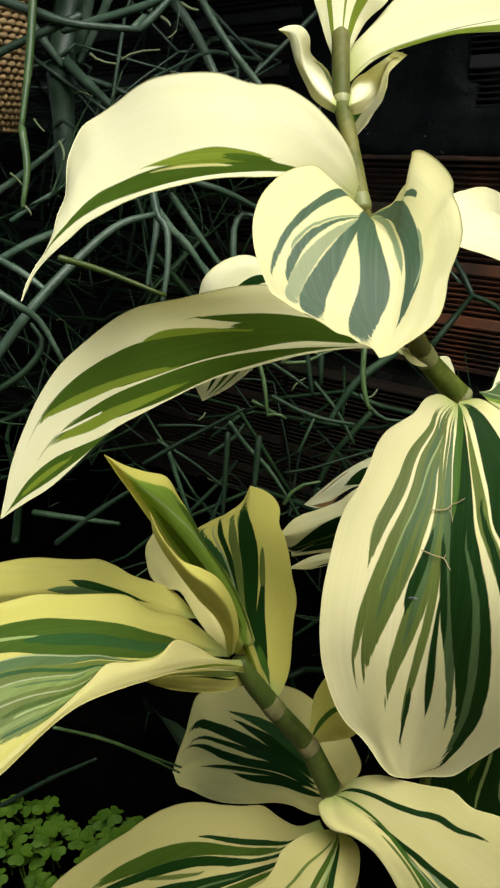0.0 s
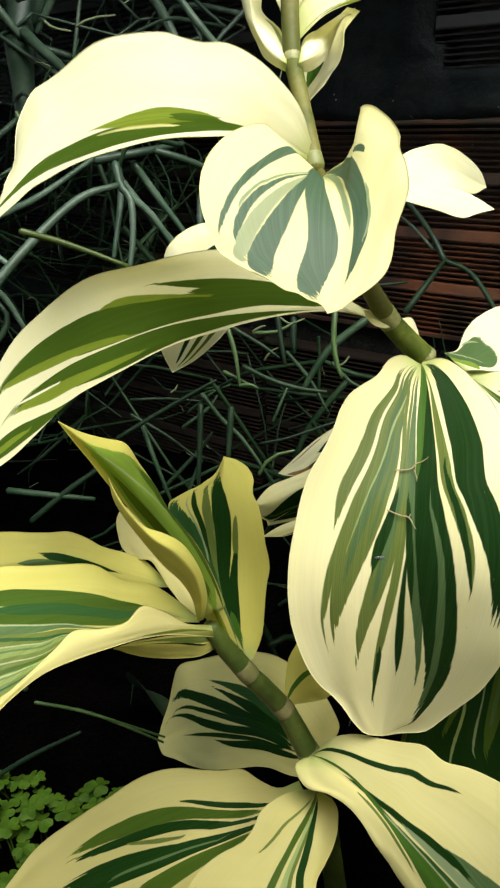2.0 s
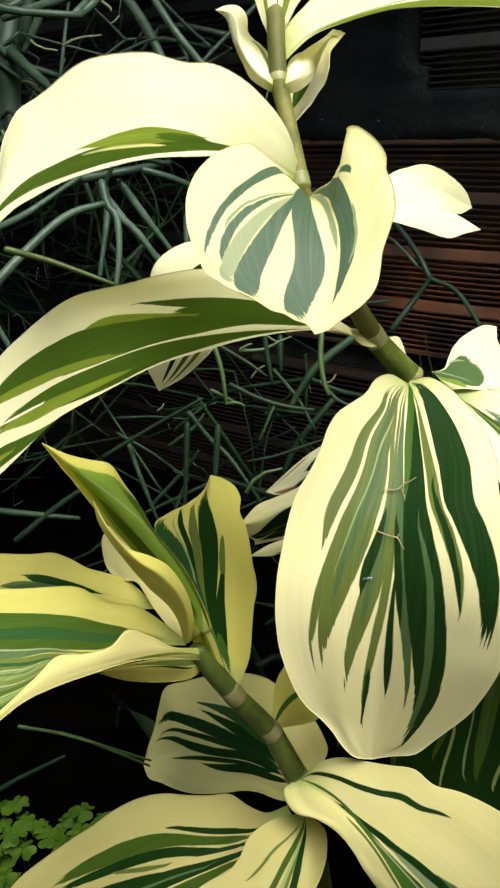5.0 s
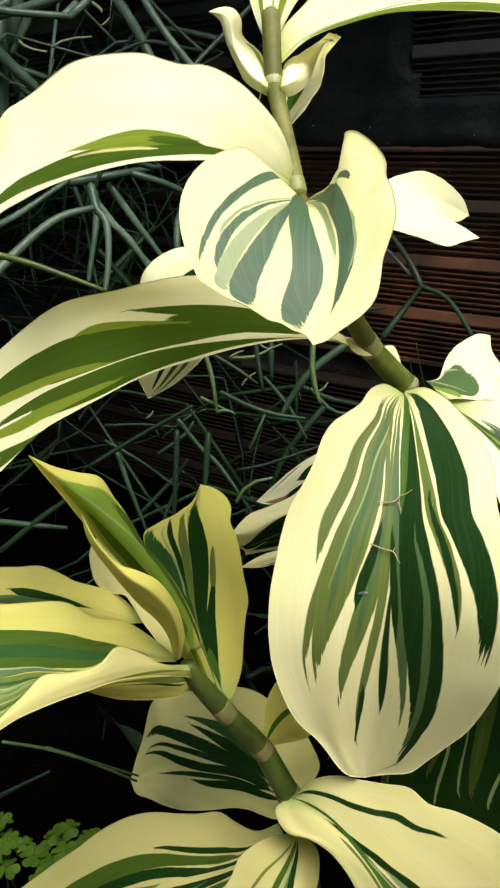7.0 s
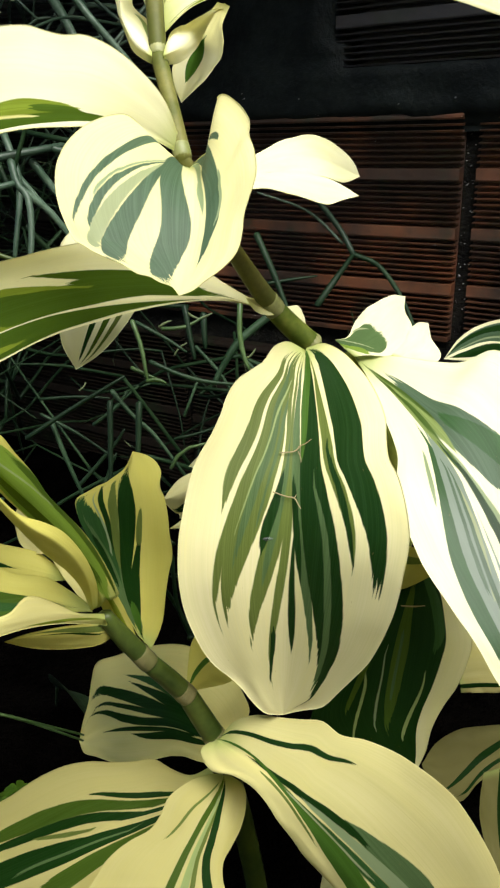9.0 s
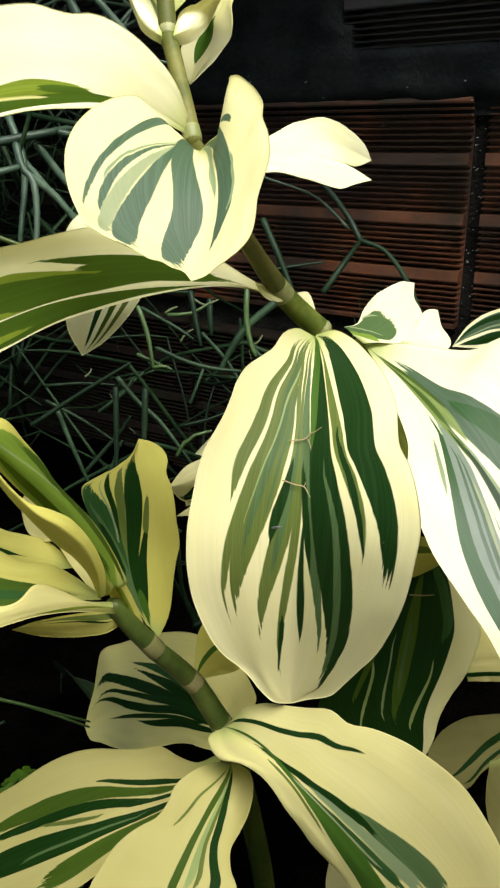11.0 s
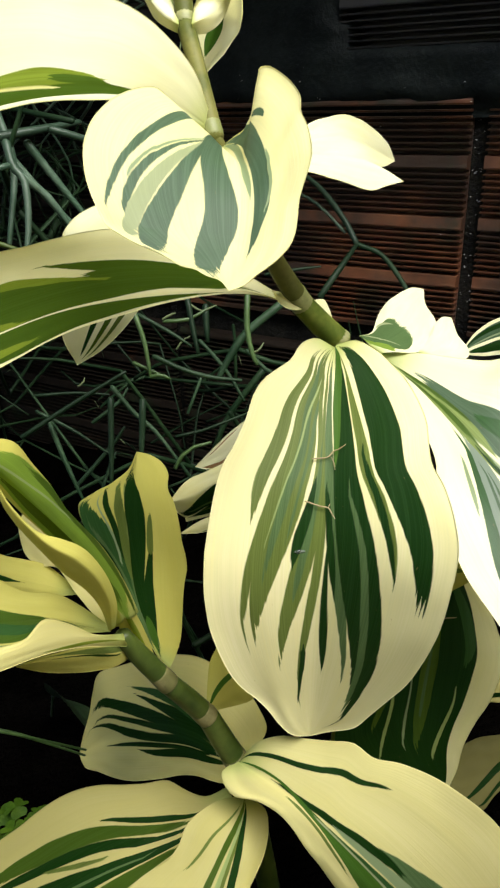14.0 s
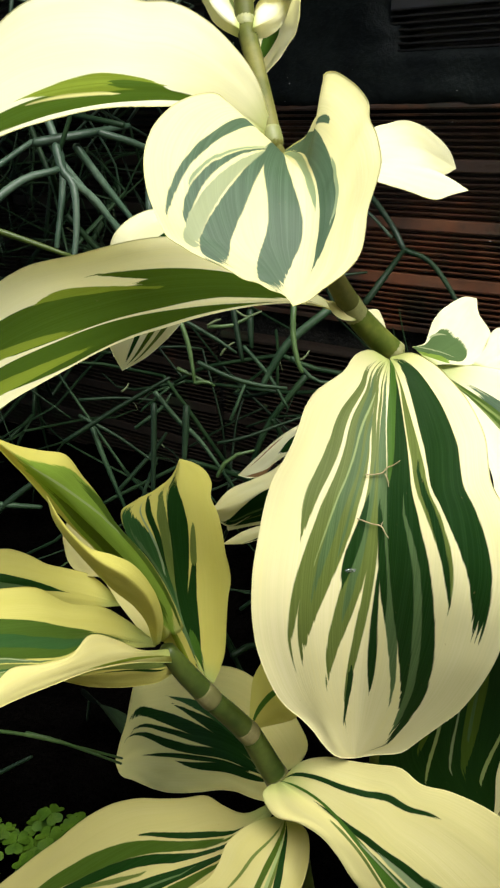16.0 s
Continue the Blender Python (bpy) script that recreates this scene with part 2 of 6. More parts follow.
def glide(points, count):
    """A smooth curve through the points."""
    p = np.array(points, float)
    p = np.vstack([2 * p[0] - p[1], p, 2 * p[-1] - p[-2]])
    out = []
    for x in np.linspace(0, len(p) - 3 - 1e-9, count):
        i, f = int(x), x - int(x)
        a, b, c, d = p[i:i + 4]
        out.append(0.5 * (2 * b + (c - a) * f + (2 * a - 5 * b + 4 * c - d) * f * f + (3 * b - a - 3 * c + d) * f ** 3))
    return np.array(out)


def tube(points, radii, sides=10, step=0.004, knobs=0.0):
    """Vertices and faces of a round stem with closed, rounded ends."""
    path = np.array(points, float)
    length = np.linalg.norm(np.diff(path, axis=0), axis=1).sum()
    count = int(min(60, max(4, length / step)))
    line = glide(path, count)
    size = np.interp(np.linspace(0, 1, count), np.linspace(0, 1, len(radii)), radii)
    ahead = np.gradient(line, axis=0)
    ahead /= np.linalg.norm(ahead, axis=1)[:, None] + 1e-12
    line = np.vstack([line[0] - ahead[0] * size[0] * 0.6, line, line[-1] + ahead[-1] * size[-1] * 0.6])
    ahead = np.vstack([ahead[0], ahead, ahead[-1]])
    size = np.r_[size[0] * 0.45, size, size[-1] * 0.45]
    aside = np.cross(ahead[0], (0.31, 0.2, 0.93))
    verts, faces = [], []
    for at, way, r in zip(line, ahead, size):
        aside = aside - way * (aside @ way)
        aside /= np.linalg.norm(aside) + 1e-12
        up = np.cross(way, aside)
        for s in range(sides):
            a = 2 * math.pi * s / sides
            rr = r * (1 + knobs * noise.noise(Vector(at) * 90 + Vector((math.cos(a), math.sin(a), 0))))
            verts.append(at + rr * (math.cos(a) * aside + math.sin(a) * up))
    rings = len(line)
    for i in range(rings - 1):
        for s in range(sides):
            b = (s + 1) % sides
            faces.append((i * sides + s, i * sides + b, (i + 1) * sides + b, (i + 1) * sides + s))
    faces += [tuple(range(sides))[::-1], tuple((rings - 1) * sides + s for s in range(sides))]
    return verts, faces


leaf_count = 0


def leaf(shoot, a, m, b, stripes, bulge=0.1, ripple=0.02, tint="c", gloss=0.04, thin=0.42, groove=0.0004, along=72, across=15):
    """A leaf spanned between its two margins and its midrib (millimetres, from the base to the tip)."""
    global leaf_count
    leaf_count += 1
    rng = random.Random(leaf_count * 17)
    one, rib, two = (glide(np.array(p) / 1000, along) for p in (a, m, b))
    ahead = np.gradient(rib, axis=0)
    face = np.cross(ahead, two - one)
    face /= np.linalg.norm(face, axis=1)[:, None] + 1e-9
    if (face[along // 2] @ np.array((0, -1, 0.35))) < 0:
        face = -face
    for _ in range(6):
        face[1:-1] = (face[:-2] + face[1:-1] * 2 + face[2:]) / 4
    face /= np.linalg.norm(face, axis=1)[:, None] + 1e-9
    verts, uvs, faces = [], [], []
    beat, phase = rng.uniform(11, 17), rng.uniform(0, 6)
    for i in range(along):
        u = i / (along - 1)
        for j in range(-across, across + 1):
            s, edge = 1 - (1 - abs(j) / across) ** 1.5, one[i] if j < 0 else two[i]
            span = edge - rib[i]
            wide = np.linalg.norm(span)
            lift = bulge * wide * 4 * s * (1 - s) * 0.5 * min(1.0, (1 - u) * 7)
            lift += ripple * wide * s * s * math.sin(beat * u + phase + (1.3 if j < 0 else 0)) * math.sin(math.pi * u)
            lift -= groove * math.exp(-(s / 0.06) ** 2) * (1 - u)
            lift += 0.0013 * min(1.0, wide / 0.02) * noise.noise(Vector((u * 6, math.copysign(s, j) * 3, leaf_count))) * s
            lift += 0.0004 * min(1.0, wide / 0.02) * noise.noise(Vector((u * 15, math.copysign(s, j) * 7, leaf_count + 0.5))) * s
            verts.append(rib[i] + span * s + face[i] * lift)
            uvs.append((u, (math.copysign(s, j) + 1) / 2))
    row = 2 * across + 1
    for i in range(along - 1):
        for j in range(row - 1):
            c = i * row + j
            faces.append((c, c + 1, c + row + 1, c + row))
    data = mesh_of("leaf", verts, faces, leaf_material(stripes, tint, leaf_count, gloss, thin))
    layer = data.uv_layers.new(name="UVMap")
    layer.data.foreach_set("uv", [x for loop in data.loops for x in uvs[loop.vertex_index]])
    ob = hang("leaf", data, shoot)
    rim = ob.modifiers.new("edge", "SOLIDIFY")
    rim.thickness, rim.use_rim_only, rim.offset = 0.00025, True, 0
    return ob


def stem(shoot, points, radii, skin=None):
    size = np.array(radii) / 1000 * np.linspace(0.95, 1.02, len(radii))
    verts, faces = tube(np.array(points) / 1000, size, 16, 0.003, 0.02)
    hang("stem", mesh_of("stem", verts, faces, skin or (stem_dark if shoot is shoots[1] else stem_green)), shoot)
    ring = glide(np.array(points) / 1000, 60)
    verts, faces = tube(ring[-(14 if shoot is shoots[1] else 8):], [size[-1] * 1.0, size[-1] * 1.02, size[-1] * 1.04, size[-1] * 1.05, size[-1] * 0.99], 16, 0.0008, 0.02)
    hang("leaf_sheath", mesh_of("leaf_sheath", verts, faces, stem_sheath if shoot is shoots[1] else stem_node), shoot, "pale dry sheath where a leaf joins the stem")


# ---- ground and the ribbed brick wall ----
def ground_sheet():
    verts, faces, n = [], [], 60
    for i in range(n + 1):
        for j in range(n + 1):
            x, y = ((i / n * 2 - 1) ** 3) * 60, ((j / n * 2 - 1) ** 3) * 60 + 0.4
            near = math.exp(-(x * x + (y - 0.4) ** 2) / 0.8)
            verts.append((x, y, 0.02 * near * noise.noise(Vector((x * 9, y * 9, 0)))))
    for i in range(n):
        for j in range(n):
            c = i * (n + 1) + j
            faces.append((c, c + n + 1, c + n + 2, c + 1))
    return mesh_of("ground", verts, faces, soil_shaded)


ground = tagged(new("ground", ground_sheet()), "garden soil, coloured near black for the plants' shade", "ground", kind="structure")

WALL_AT, WALL_TURN = Vector((0.215, 0.66, 0.0)), radians(-38)
COURSE, BRICK_H, BRICK_W, GAP = 0.216, 0.190, 0.288, 0.013
wall_pose = Matrix.Translation(WALL_AT) @ Matrix.Rotation(WALL_TURN, 4, "Z")
# local axes of the wall: x along it, y into it, z up
core_v, core_f = [], []
for i in range(61):
    for j in range(41):
        x, z = -3.2 + i * 0.09, j * 0.0575
        core_v.append((x, 0.013 + 0.004 * noise.noise(Vector((x * 30, z * 30, 2))), z))
for i in range(60):
    for j in range(40):
        c = i * 41 + j
        core_f.append((c, c + 41, c + 42, c + 1))
front = len(core_v)
core_v += [(-3.2, 0.16, 0), (2.2, 0.16, 0), (2.2, 0.16, 2.3), (-3.2, 0.16, 2.3)]
core_f += [(front, front + 1, front + 2, front + 3), (40, 60 * 41 + 40, front + 2, front + 3), (0, 40, front + 3, front), (60 * 41, front + 1, front + 2, 60 * 41 + 40)]
wall = new("wall_brick", mesh_of("wall_brick", core_v, core_f, mortar_dark))
wall.matrix_world = wall_pose
tagged(wall, "garden wall of ribbed hollow clay bricks, dark with mould", "wall", kind="structure")


def brick_mesh(width, clay):
    """A hollow clay brick: four ribbed bands on its face, smooth strips between."""
    profile = [(0.0, 0.05), (0.0, 0.0)]
    z = 0.004
    profile.append((z, -0.0006))
    for band in range(4):
        for rib in range(8):
            profile += [(z + 0.0003, 0.0085), (z + 0.0027, 0.0090), (z + 0.0032, 0.0001), (z + 0.0044, -0.0005)]
            z += 0.0048
        z += 0.0016
        profile += [(z, -0.0004), (z + 0.0066, -0.0003)]
        z += 0.0074
    profile = [q for q in profile if q[0] < BRICK_H - 0.001] + [(BRICK_H, 0.002), (BRICK_H, 0.05)]
    cuts = np.linspace(0, width, 7)
    verts, faces = [], []
    for c, x in enumerate(cuts):
        for zz, y in profile:
            inset = 0.0015 if c in (0, 6) and y < 0.01 else 0
            verts.append((x, y + inset + 0.0006 * noise.noise(Vector((x * 40, zz * 60, width * 9))), zz))
    n = len(profile)
    for c in range(6):
        for j in range(n - 1):
            faces.append((c * n + j, (c + 1) * n + j, (c + 1) * n + j + 1, c * n + j + 1))
    faces += [tuple(range(n)), tuple(6 * n + j for j in range(n))[::-1]]
    return mesh_of("brick", verts, faces, clay, smooth=False)


brick_shapes = [brick_mesh(BRICK_W, brick_clay), brick_mesh(BRICK_W, brick_mould_shade), brick_mesh(BRICK_W, brick_black)]
rng = random.Random(5)
for course in range(-1, 9):
    z = 0.210 + course * COURSE - COURSE
    shift = 0.082 if course % 2 == 0 else 0.082 - 0.15 - 0.06
    if course == 1:
        shift = 0.082
    if course == 2:
        shift = -0.045
    for b in range(-9, 6):
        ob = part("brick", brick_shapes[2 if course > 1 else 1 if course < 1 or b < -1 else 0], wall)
        ob.location = (shift + b * (BRICK_W + GAP) + rng.uniform(-0.002, 0.002), rng.uniform(-0.002, 0.003), z + rng.uniform(-0.002, 0.002))
        ob.rotation_euler = (0, rng.uniform(-0.006, 0.006), 0)
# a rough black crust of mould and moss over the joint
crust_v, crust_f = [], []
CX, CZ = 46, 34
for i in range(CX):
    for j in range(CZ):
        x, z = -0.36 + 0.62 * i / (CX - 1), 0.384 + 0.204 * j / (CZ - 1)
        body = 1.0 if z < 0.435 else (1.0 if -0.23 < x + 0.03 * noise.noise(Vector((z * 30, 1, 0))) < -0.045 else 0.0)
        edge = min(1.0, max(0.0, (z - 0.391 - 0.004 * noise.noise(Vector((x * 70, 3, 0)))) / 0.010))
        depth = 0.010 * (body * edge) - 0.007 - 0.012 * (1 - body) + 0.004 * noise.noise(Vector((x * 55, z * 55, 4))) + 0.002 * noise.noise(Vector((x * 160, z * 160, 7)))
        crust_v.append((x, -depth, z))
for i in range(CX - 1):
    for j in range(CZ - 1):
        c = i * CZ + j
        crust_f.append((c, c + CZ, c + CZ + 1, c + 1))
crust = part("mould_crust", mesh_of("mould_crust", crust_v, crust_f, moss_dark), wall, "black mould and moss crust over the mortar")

# pale lime grit and web specks caught on the joints
rng = random.Random(31)
grit_v, grit_f = [], []
for _ in range(90):
    joint = rng.random() < 0.5
    x, z = (rng.uniform(0.070, 0.081), rng.uniform(0.20, 0.40)) if joint else (rng.uniform(-0.25, 0.30), rng.choice((rng.gauss(0.412, 0.012), rng.uniform(0.20, 0.56))))
    r, base = rng.uniform(0.0003, 0.0009), len(grit_v)
    y = 0.008 if joint else -0.0035
    grit_v += [(x - r, y, z), (x + r * 1.4, y, z + r * 0.4), (x, y, z + r), (x + r * 0.3, y - r, z + r * 0.3)]
    grit_f += [(base, base + 1, base + 3), (base + 1, base + 2, base + 3), (base + 2, base, base + 3)]
lime = grown("lime_grit", (0.55, 0.55, 0.52), (0.40, 0.40, 0.38), 300, 0.4)
tagged(part("lime_grit", mesh_of("lime_grit", grit_v, grit_f, lime, smooth=False), wall, "pale specks of lime grit on the bricks"), kind="stuff")

# a plain wall added behind the viewer, unseen: blocks low sun, bounces light forward
back_v = [(x, y, z) for y in (-0.35, -0.50) for x, z in ((-3, 0), (3, 0), (3, 1.05), (-3, 1.05))]
back = new("wall_south", mesh_of("wall_south", back_v, [(3, 2, 1, 0), (4, 5, 6, 7), (0, 1, 5, 4), (1, 2, 6, 5), (2, 3, 7, 6), (3, 0, 4, 7)], grown("bounce_plaster", (0.40, 0.37, 0.30), (0.30, 0.27, 0.21), 6, 0.9), smooth=False))
tagged(back, "plain unseen wall added to block low sun and bounce light", "wall", kind="structure")

# a pale slab added out of view to bounce light up under the leaves
bounce_v = [(-3 + i * 0.5, y, 0.032 + 0.002 * noise.noise(Vector((i * 2.0, y * 9, 3)))) for y in (-0.348, -0.22, -0.09, 0.04, 0.05) for i in range(13)]
bounce_v = [(x, y, z - (0.06 if y > 0.045 else 0)) for x, y, z in bounce_v]
bounce_f = [(r * 13 + i, r * 13 + i + 1, (r + 1) * 13 + i + 1, (r + 1) * 13 + i) for r in range(4) for i in range(12)]
bounce_ob = new("pavement", mesh_of("pavement", bounce_v, bounce_f, grown("pale_bounce", (0.38, 0.35, 0.28), (0.28, 0.26, 0.20), 12, 0.9), smooth=False))
tagged(bounce_ob, "pale slab out of view, added to bounce light upward", "path", kind="structure")

# an added slab, out of sight, which keeps the wall and the tangle in shade
shade_slab_v = [(-3.2, -1.7, 0.75), (-0.4, -0.76, 0.75), (-0.1, -0.61, 0.75), (0.08, -0.21, 0.75), (2.2, -0.10, 0.75), (2.2, 0.2, 0.85), (-3.2, 0.2, 0.85)]
shade_slab_v += [(x, y, z + 0.04) for x, y, z in shade_slab_v]
shade_roof = new("roof_eave", mesh_of("roof_eave", shade_slab_v, [tuple(range(7)), tuple(range(13, 6, -1))] + [(i, (i + 1) % 7, (i + 1) % 7 + 7, i + 7) for i in range(7)], mortar_dark, smooth=False))
shade_roof.matrix_world = wall_pose
tagged(shade_roof, "unseen slab added above the wall to shade it", "roof", kind="structure")

# ---- the variegated plant: three leafy shoots ----
shoots = [
    empty("leafy_shoot", (0.09, 0.46, 0.0), "upright cane shoot with large cream and green striped leaves", "plant", "variegated shoots"),
    empty("leafy_shoot", (0.06, 0.36, 0.0), "low cane shoot with yellowish cream, green striped leaves", "plant", "variegated shoots"),
    empty("leafy_shoot", (0.17, 0.42, 0.0), "leaning cane shoot with white and dark green leaves", "plant", "variegated shoots"),
]
stem(shoots[0], [(33.1, 310.0, 445.9), (33.0, 304.3, 434.4), (33.2, 296.9, 421.3)], [3.6, 3.3, 3.2], stem_olive)
stem(shoots[0], [(33.2, 297.0, 421.7), (36.2, 285.2, 405.9), (39.2, 273.5, 387.6)], [3.3, 2.9, 3.2], stem_olive)
stem(shoots[0], [(39.2, 273.5, 387.6), (50.0, 281.6, 364.9), (63.8, 297.8, 341.0), (76.1, 309.7, 322.3)], [2.8, 3.1, 3.9, 4.6], stem_olive)
stem(shoots[0], [(75.4, 309.0, 323.3), (83.9, 310.6, 314.0), (92.8, 310.5, 305.6)], [4.9, 5.2, 5.0])
stem(shoots[0], [(92.9, 311.8, 303.7), (103.0, 329.3, 269.2), (117.7, 352.1, 189.1), (112.4, 352.3, 67.9), (95.2, 330.4, -55.6), (85.1, 314.3, -116.9)], [4.6, 4.8, 5.2, 5.6, 6.0, 6.5])
stem(shoots[1], [(-4.6, 244.0, 218.5), (2.1, 244.5, 206.3), (11.3, 245.6, 191.4)], [3.6, 4.2, 4.2])
stem(shoots[1], [(11.1, 245.7, 191.6), (18.4, 248.6, 179.9), (26.0, 250.9, 167.2)], [4.4, 4.5, 4.5])
stem(shoots[1], [(25.8, 251.1, 167.5), (31.2, 252.0, 153.6), (38.9, 251.9, 135.8)], [4.8, 5.0, 5.2])
stem(shoots[1], [(38.4, 252.2, 136.3), (42.8, 256.1, 109.4), (49.1, 261.8, 62.8), (54.3, 264.8, 9.9), (56.4, 265.3, -60.8)], [5.4, 5.4, 5.6, 5.8, 6.0])
stem(shoots[2], [(120.3, 357.3, 285.6), (136.9, 357.7, 253.4), (150.7, 348.7, 188.2), (147.7, 332.0, 102.9), (137.0, 313.0, 11.0), (129.7, 298.1, -71.5)], [3.6, 4.0, 4.5, 5.0, 5.4, 6.0])
leaf(shoots[0], 
     [(40.3, 275.8, 390.9), (37.6, 275.1, 396.8), (35.7, 274.4, 402.9), (32.8, 273.8, 408.5), (29.1, 273.3, 413.5), (24.7, 273.1, 417.9), (19.8, 273.4, 421.8), (14.5, 274.3, 424.9), (8.5, 275.8, 426.8), (2.2, 277.7, 427.1), (-3.7, 281.3, 429.1), (-9.8, 285.9, 431.2), (-16.6, 290.7, 431.9), (-23.7, 296.0, 432.1), (-31.0, 301.7, 431.7), (-38.4, 307.4, 430.3), (-45.5, 312.5, 427.5), (-52.2, 316.4, 423.8), (-58.7, 318.1, 419.8), (-64.3, 316.5, 415.8), (-66.9, 310.1, 409.8), (-67.7, 300.0, 403.6), (-66.1, 287.6, 397.5), (-64.2, 274.5, 391.9), (-64.3, 262.0, 387.1), (-63.5, 250.1, 382.4), (-63.6, 239.2, 378.5), (-64.5, 228.8, 375.2), (-64.5, 218.4, 371.9), (-63.0, 206.7, 368.9)],
     [(38.8, 274.4, 390.4), (24.5, 266.3, 398.0), (9.5, 256.3, 400.6), (-4.5, 251.1, 400.9), (-18.3, 250.6, 399.3), (-31.9, 250.7, 396.0), (-44.2, 246.6, 390.7), (-53.9, 236.4, 384.3), (-60.5, 221.8, 377.2), (-63.0, 206.7, 368.9)],
     [(37.1, 273.6, 389.9), (28.6, 268.0, 394.5), (19.9, 261.7, 397.8), (11.2, 255.4, 399.2), (2.8, 250.4, 399.4), (-5.3, 247.9, 399.4), (-13.2, 246.6, 398.7), (-21.0, 245.4, 397.2), (-28.8, 244.3, 395.5), (-36.3, 242.7, 393.2), (-43.1, 239.7, 390.2), (-49.3, 234.7, 387.0), (-53.9, 227.6, 382.8), (-58.0, 220.2, 378.8), (-61.2, 212.9, 374.3), (-63.0, 206.7, 368.9)],
     [(-0.058, -0.037, 0.283, -0.434, 0.032, 0.208, -0.391, 0.204, 0.179, 0.884, 'o'), (-0.137, -0.173, 0.405, -0.255, 0.02, 0.292, -0.498, 0.193, 0.263, 0.549, 'a'), (-0.048, -0.22, 0.122, 0, 0.013, 0.084, -0.064, 0, 0.21, 0.367, 'o'), (-0.07, -0.054, 0.021, 0, 0.01, 0.014, -0.025, 0, 0.357, 0.539, 'v')], bulge=0.06, ripple=0.0, thin=0.5, tint='w', gloss=0.0)
leaf(shoots[0], 
     [(40.7, 276.0, 384.7), (35.6, 270.4, 386.8), (31.3, 266.1, 389.4), (28.5, 263.6, 393.1), (26.4, 262.3, 396.8), (24.2, 261.2, 400.4), (21.0, 259.5, 403.0), (16.7, 256.2, 403.0), (12.6, 252.1, 401.8), (9.1, 247.6, 399.9), (6.1, 242.9, 397.5), (3.7, 238.3, 394.8), (2.0, 233.7, 391.8), (1.0, 229.3, 388.7), (0.7, 225.3, 385.5), (1.0, 221.5, 382.3), (1.8, 218.1, 379.2), (2.9, 215.0, 376.3), (4.3, 212.0, 373.5), (5.9, 209.3, 370.8), (8.7, 207.0, 369.1), (11.5, 205.0, 367.5), (14.6, 203.3, 366.2), (17.7, 201.8, 365.0), (20.6, 200.2, 363.5), (23.4, 198.8, 362.0), (26.5, 197.7, 361.4), (29.3, 196.1, 359.8), (32.3, 194.8, 358.9), (34.2, 193.0, 356.6)],
     [(41.2, 275.2, 384.8), (42.2, 243.7, 383.5), (42.6, 223.0, 380.6), (42.8, 214.1, 375.8), (41.7, 208.7, 370.5), (39.7, 203.9, 365.5), (37.3, 198.6, 360.8), (34.2, 193.0, 356.6)],
     [(41.8, 275.5, 385.0), (45.1, 270.1, 388.0), (48.2, 265.1, 390.7), (49.8, 261.3, 394.8), (51.9, 258.3, 398.3), (52.2, 255.9, 402.5), (50.9, 253.1, 406.7), (53.3, 248.2, 407.2), (55.8, 241.9, 405.1), (57.7, 235.7, 402.4), (58.7, 230.1, 399.3), (57.9, 225.0, 395.8), (58.7, 220.6, 392.6), (58.8, 216.7, 389.1), (58.5, 213.4, 385.6), (57.2, 210.6, 382.2), (55.5, 208.1, 379.0), (53.9, 205.8, 375.7), (53.1, 203.4, 372.3), (52.1, 201.2, 368.9), (50.4, 199.2, 365.8), (47.7, 197.6, 363.3), (44.5, 196.4, 361.2), (41.1, 195.1, 359.4), (37.9, 193.8, 357.5), (34.2, 193.0, 356.6)],
     [(-0.689, 0.673, -1.38, 0.463, 0.079, -0.085, -0.01, 0.037, 0.038, 0.599, 'b'), (-0.343, -0.44, -0.067, 0.11, 0.007, 0.014, -0.007, -0.003, 0.257, 0.502, 'p'), (-0.318, -0.626, 0.069, 0.046, 0.007, 0.013, 0.119, -0.122, 0.254, 0.618, 'b'), (-0.303, -0.437, -0.146, -0.033, 0.013, 0.045, 0.101, -0.098, 0.251, 0.705, 's'), (-0.31, -0.219, -0.16, -0.25, 0.019, 0.064, 0.124, -0.067, 0.266, 0.787, 'b'), (-0.275, -0.23, 1.9, -2.097, 0.026, 0.45, -1.071, 0.917, 0.069, 0.925, 'b'), (0.315, -1.066, 1.232, -0.487, 0.127, -0.335, 0.515, -0.305, 0.041, 0.436, 'p'), (0.664, -2.275, 3.598, -1.884, 0.313, -0.99, 1.857, -1.168, 0.047, 0.793, 'b')] + [(0.338, 0.092, -0.175, 0, 0.023, 0.008, -0.002, 0, 0.379, 0.589, 'p'), (0.504, 0.112, -0.057, 0, 0.023, 0.047, -0.041, 0, 0.248, 0.304, 'b')], bulge=0.02, ripple=0.0, gloss=0.22, tint='f', thin=0.36, groove=0.0)
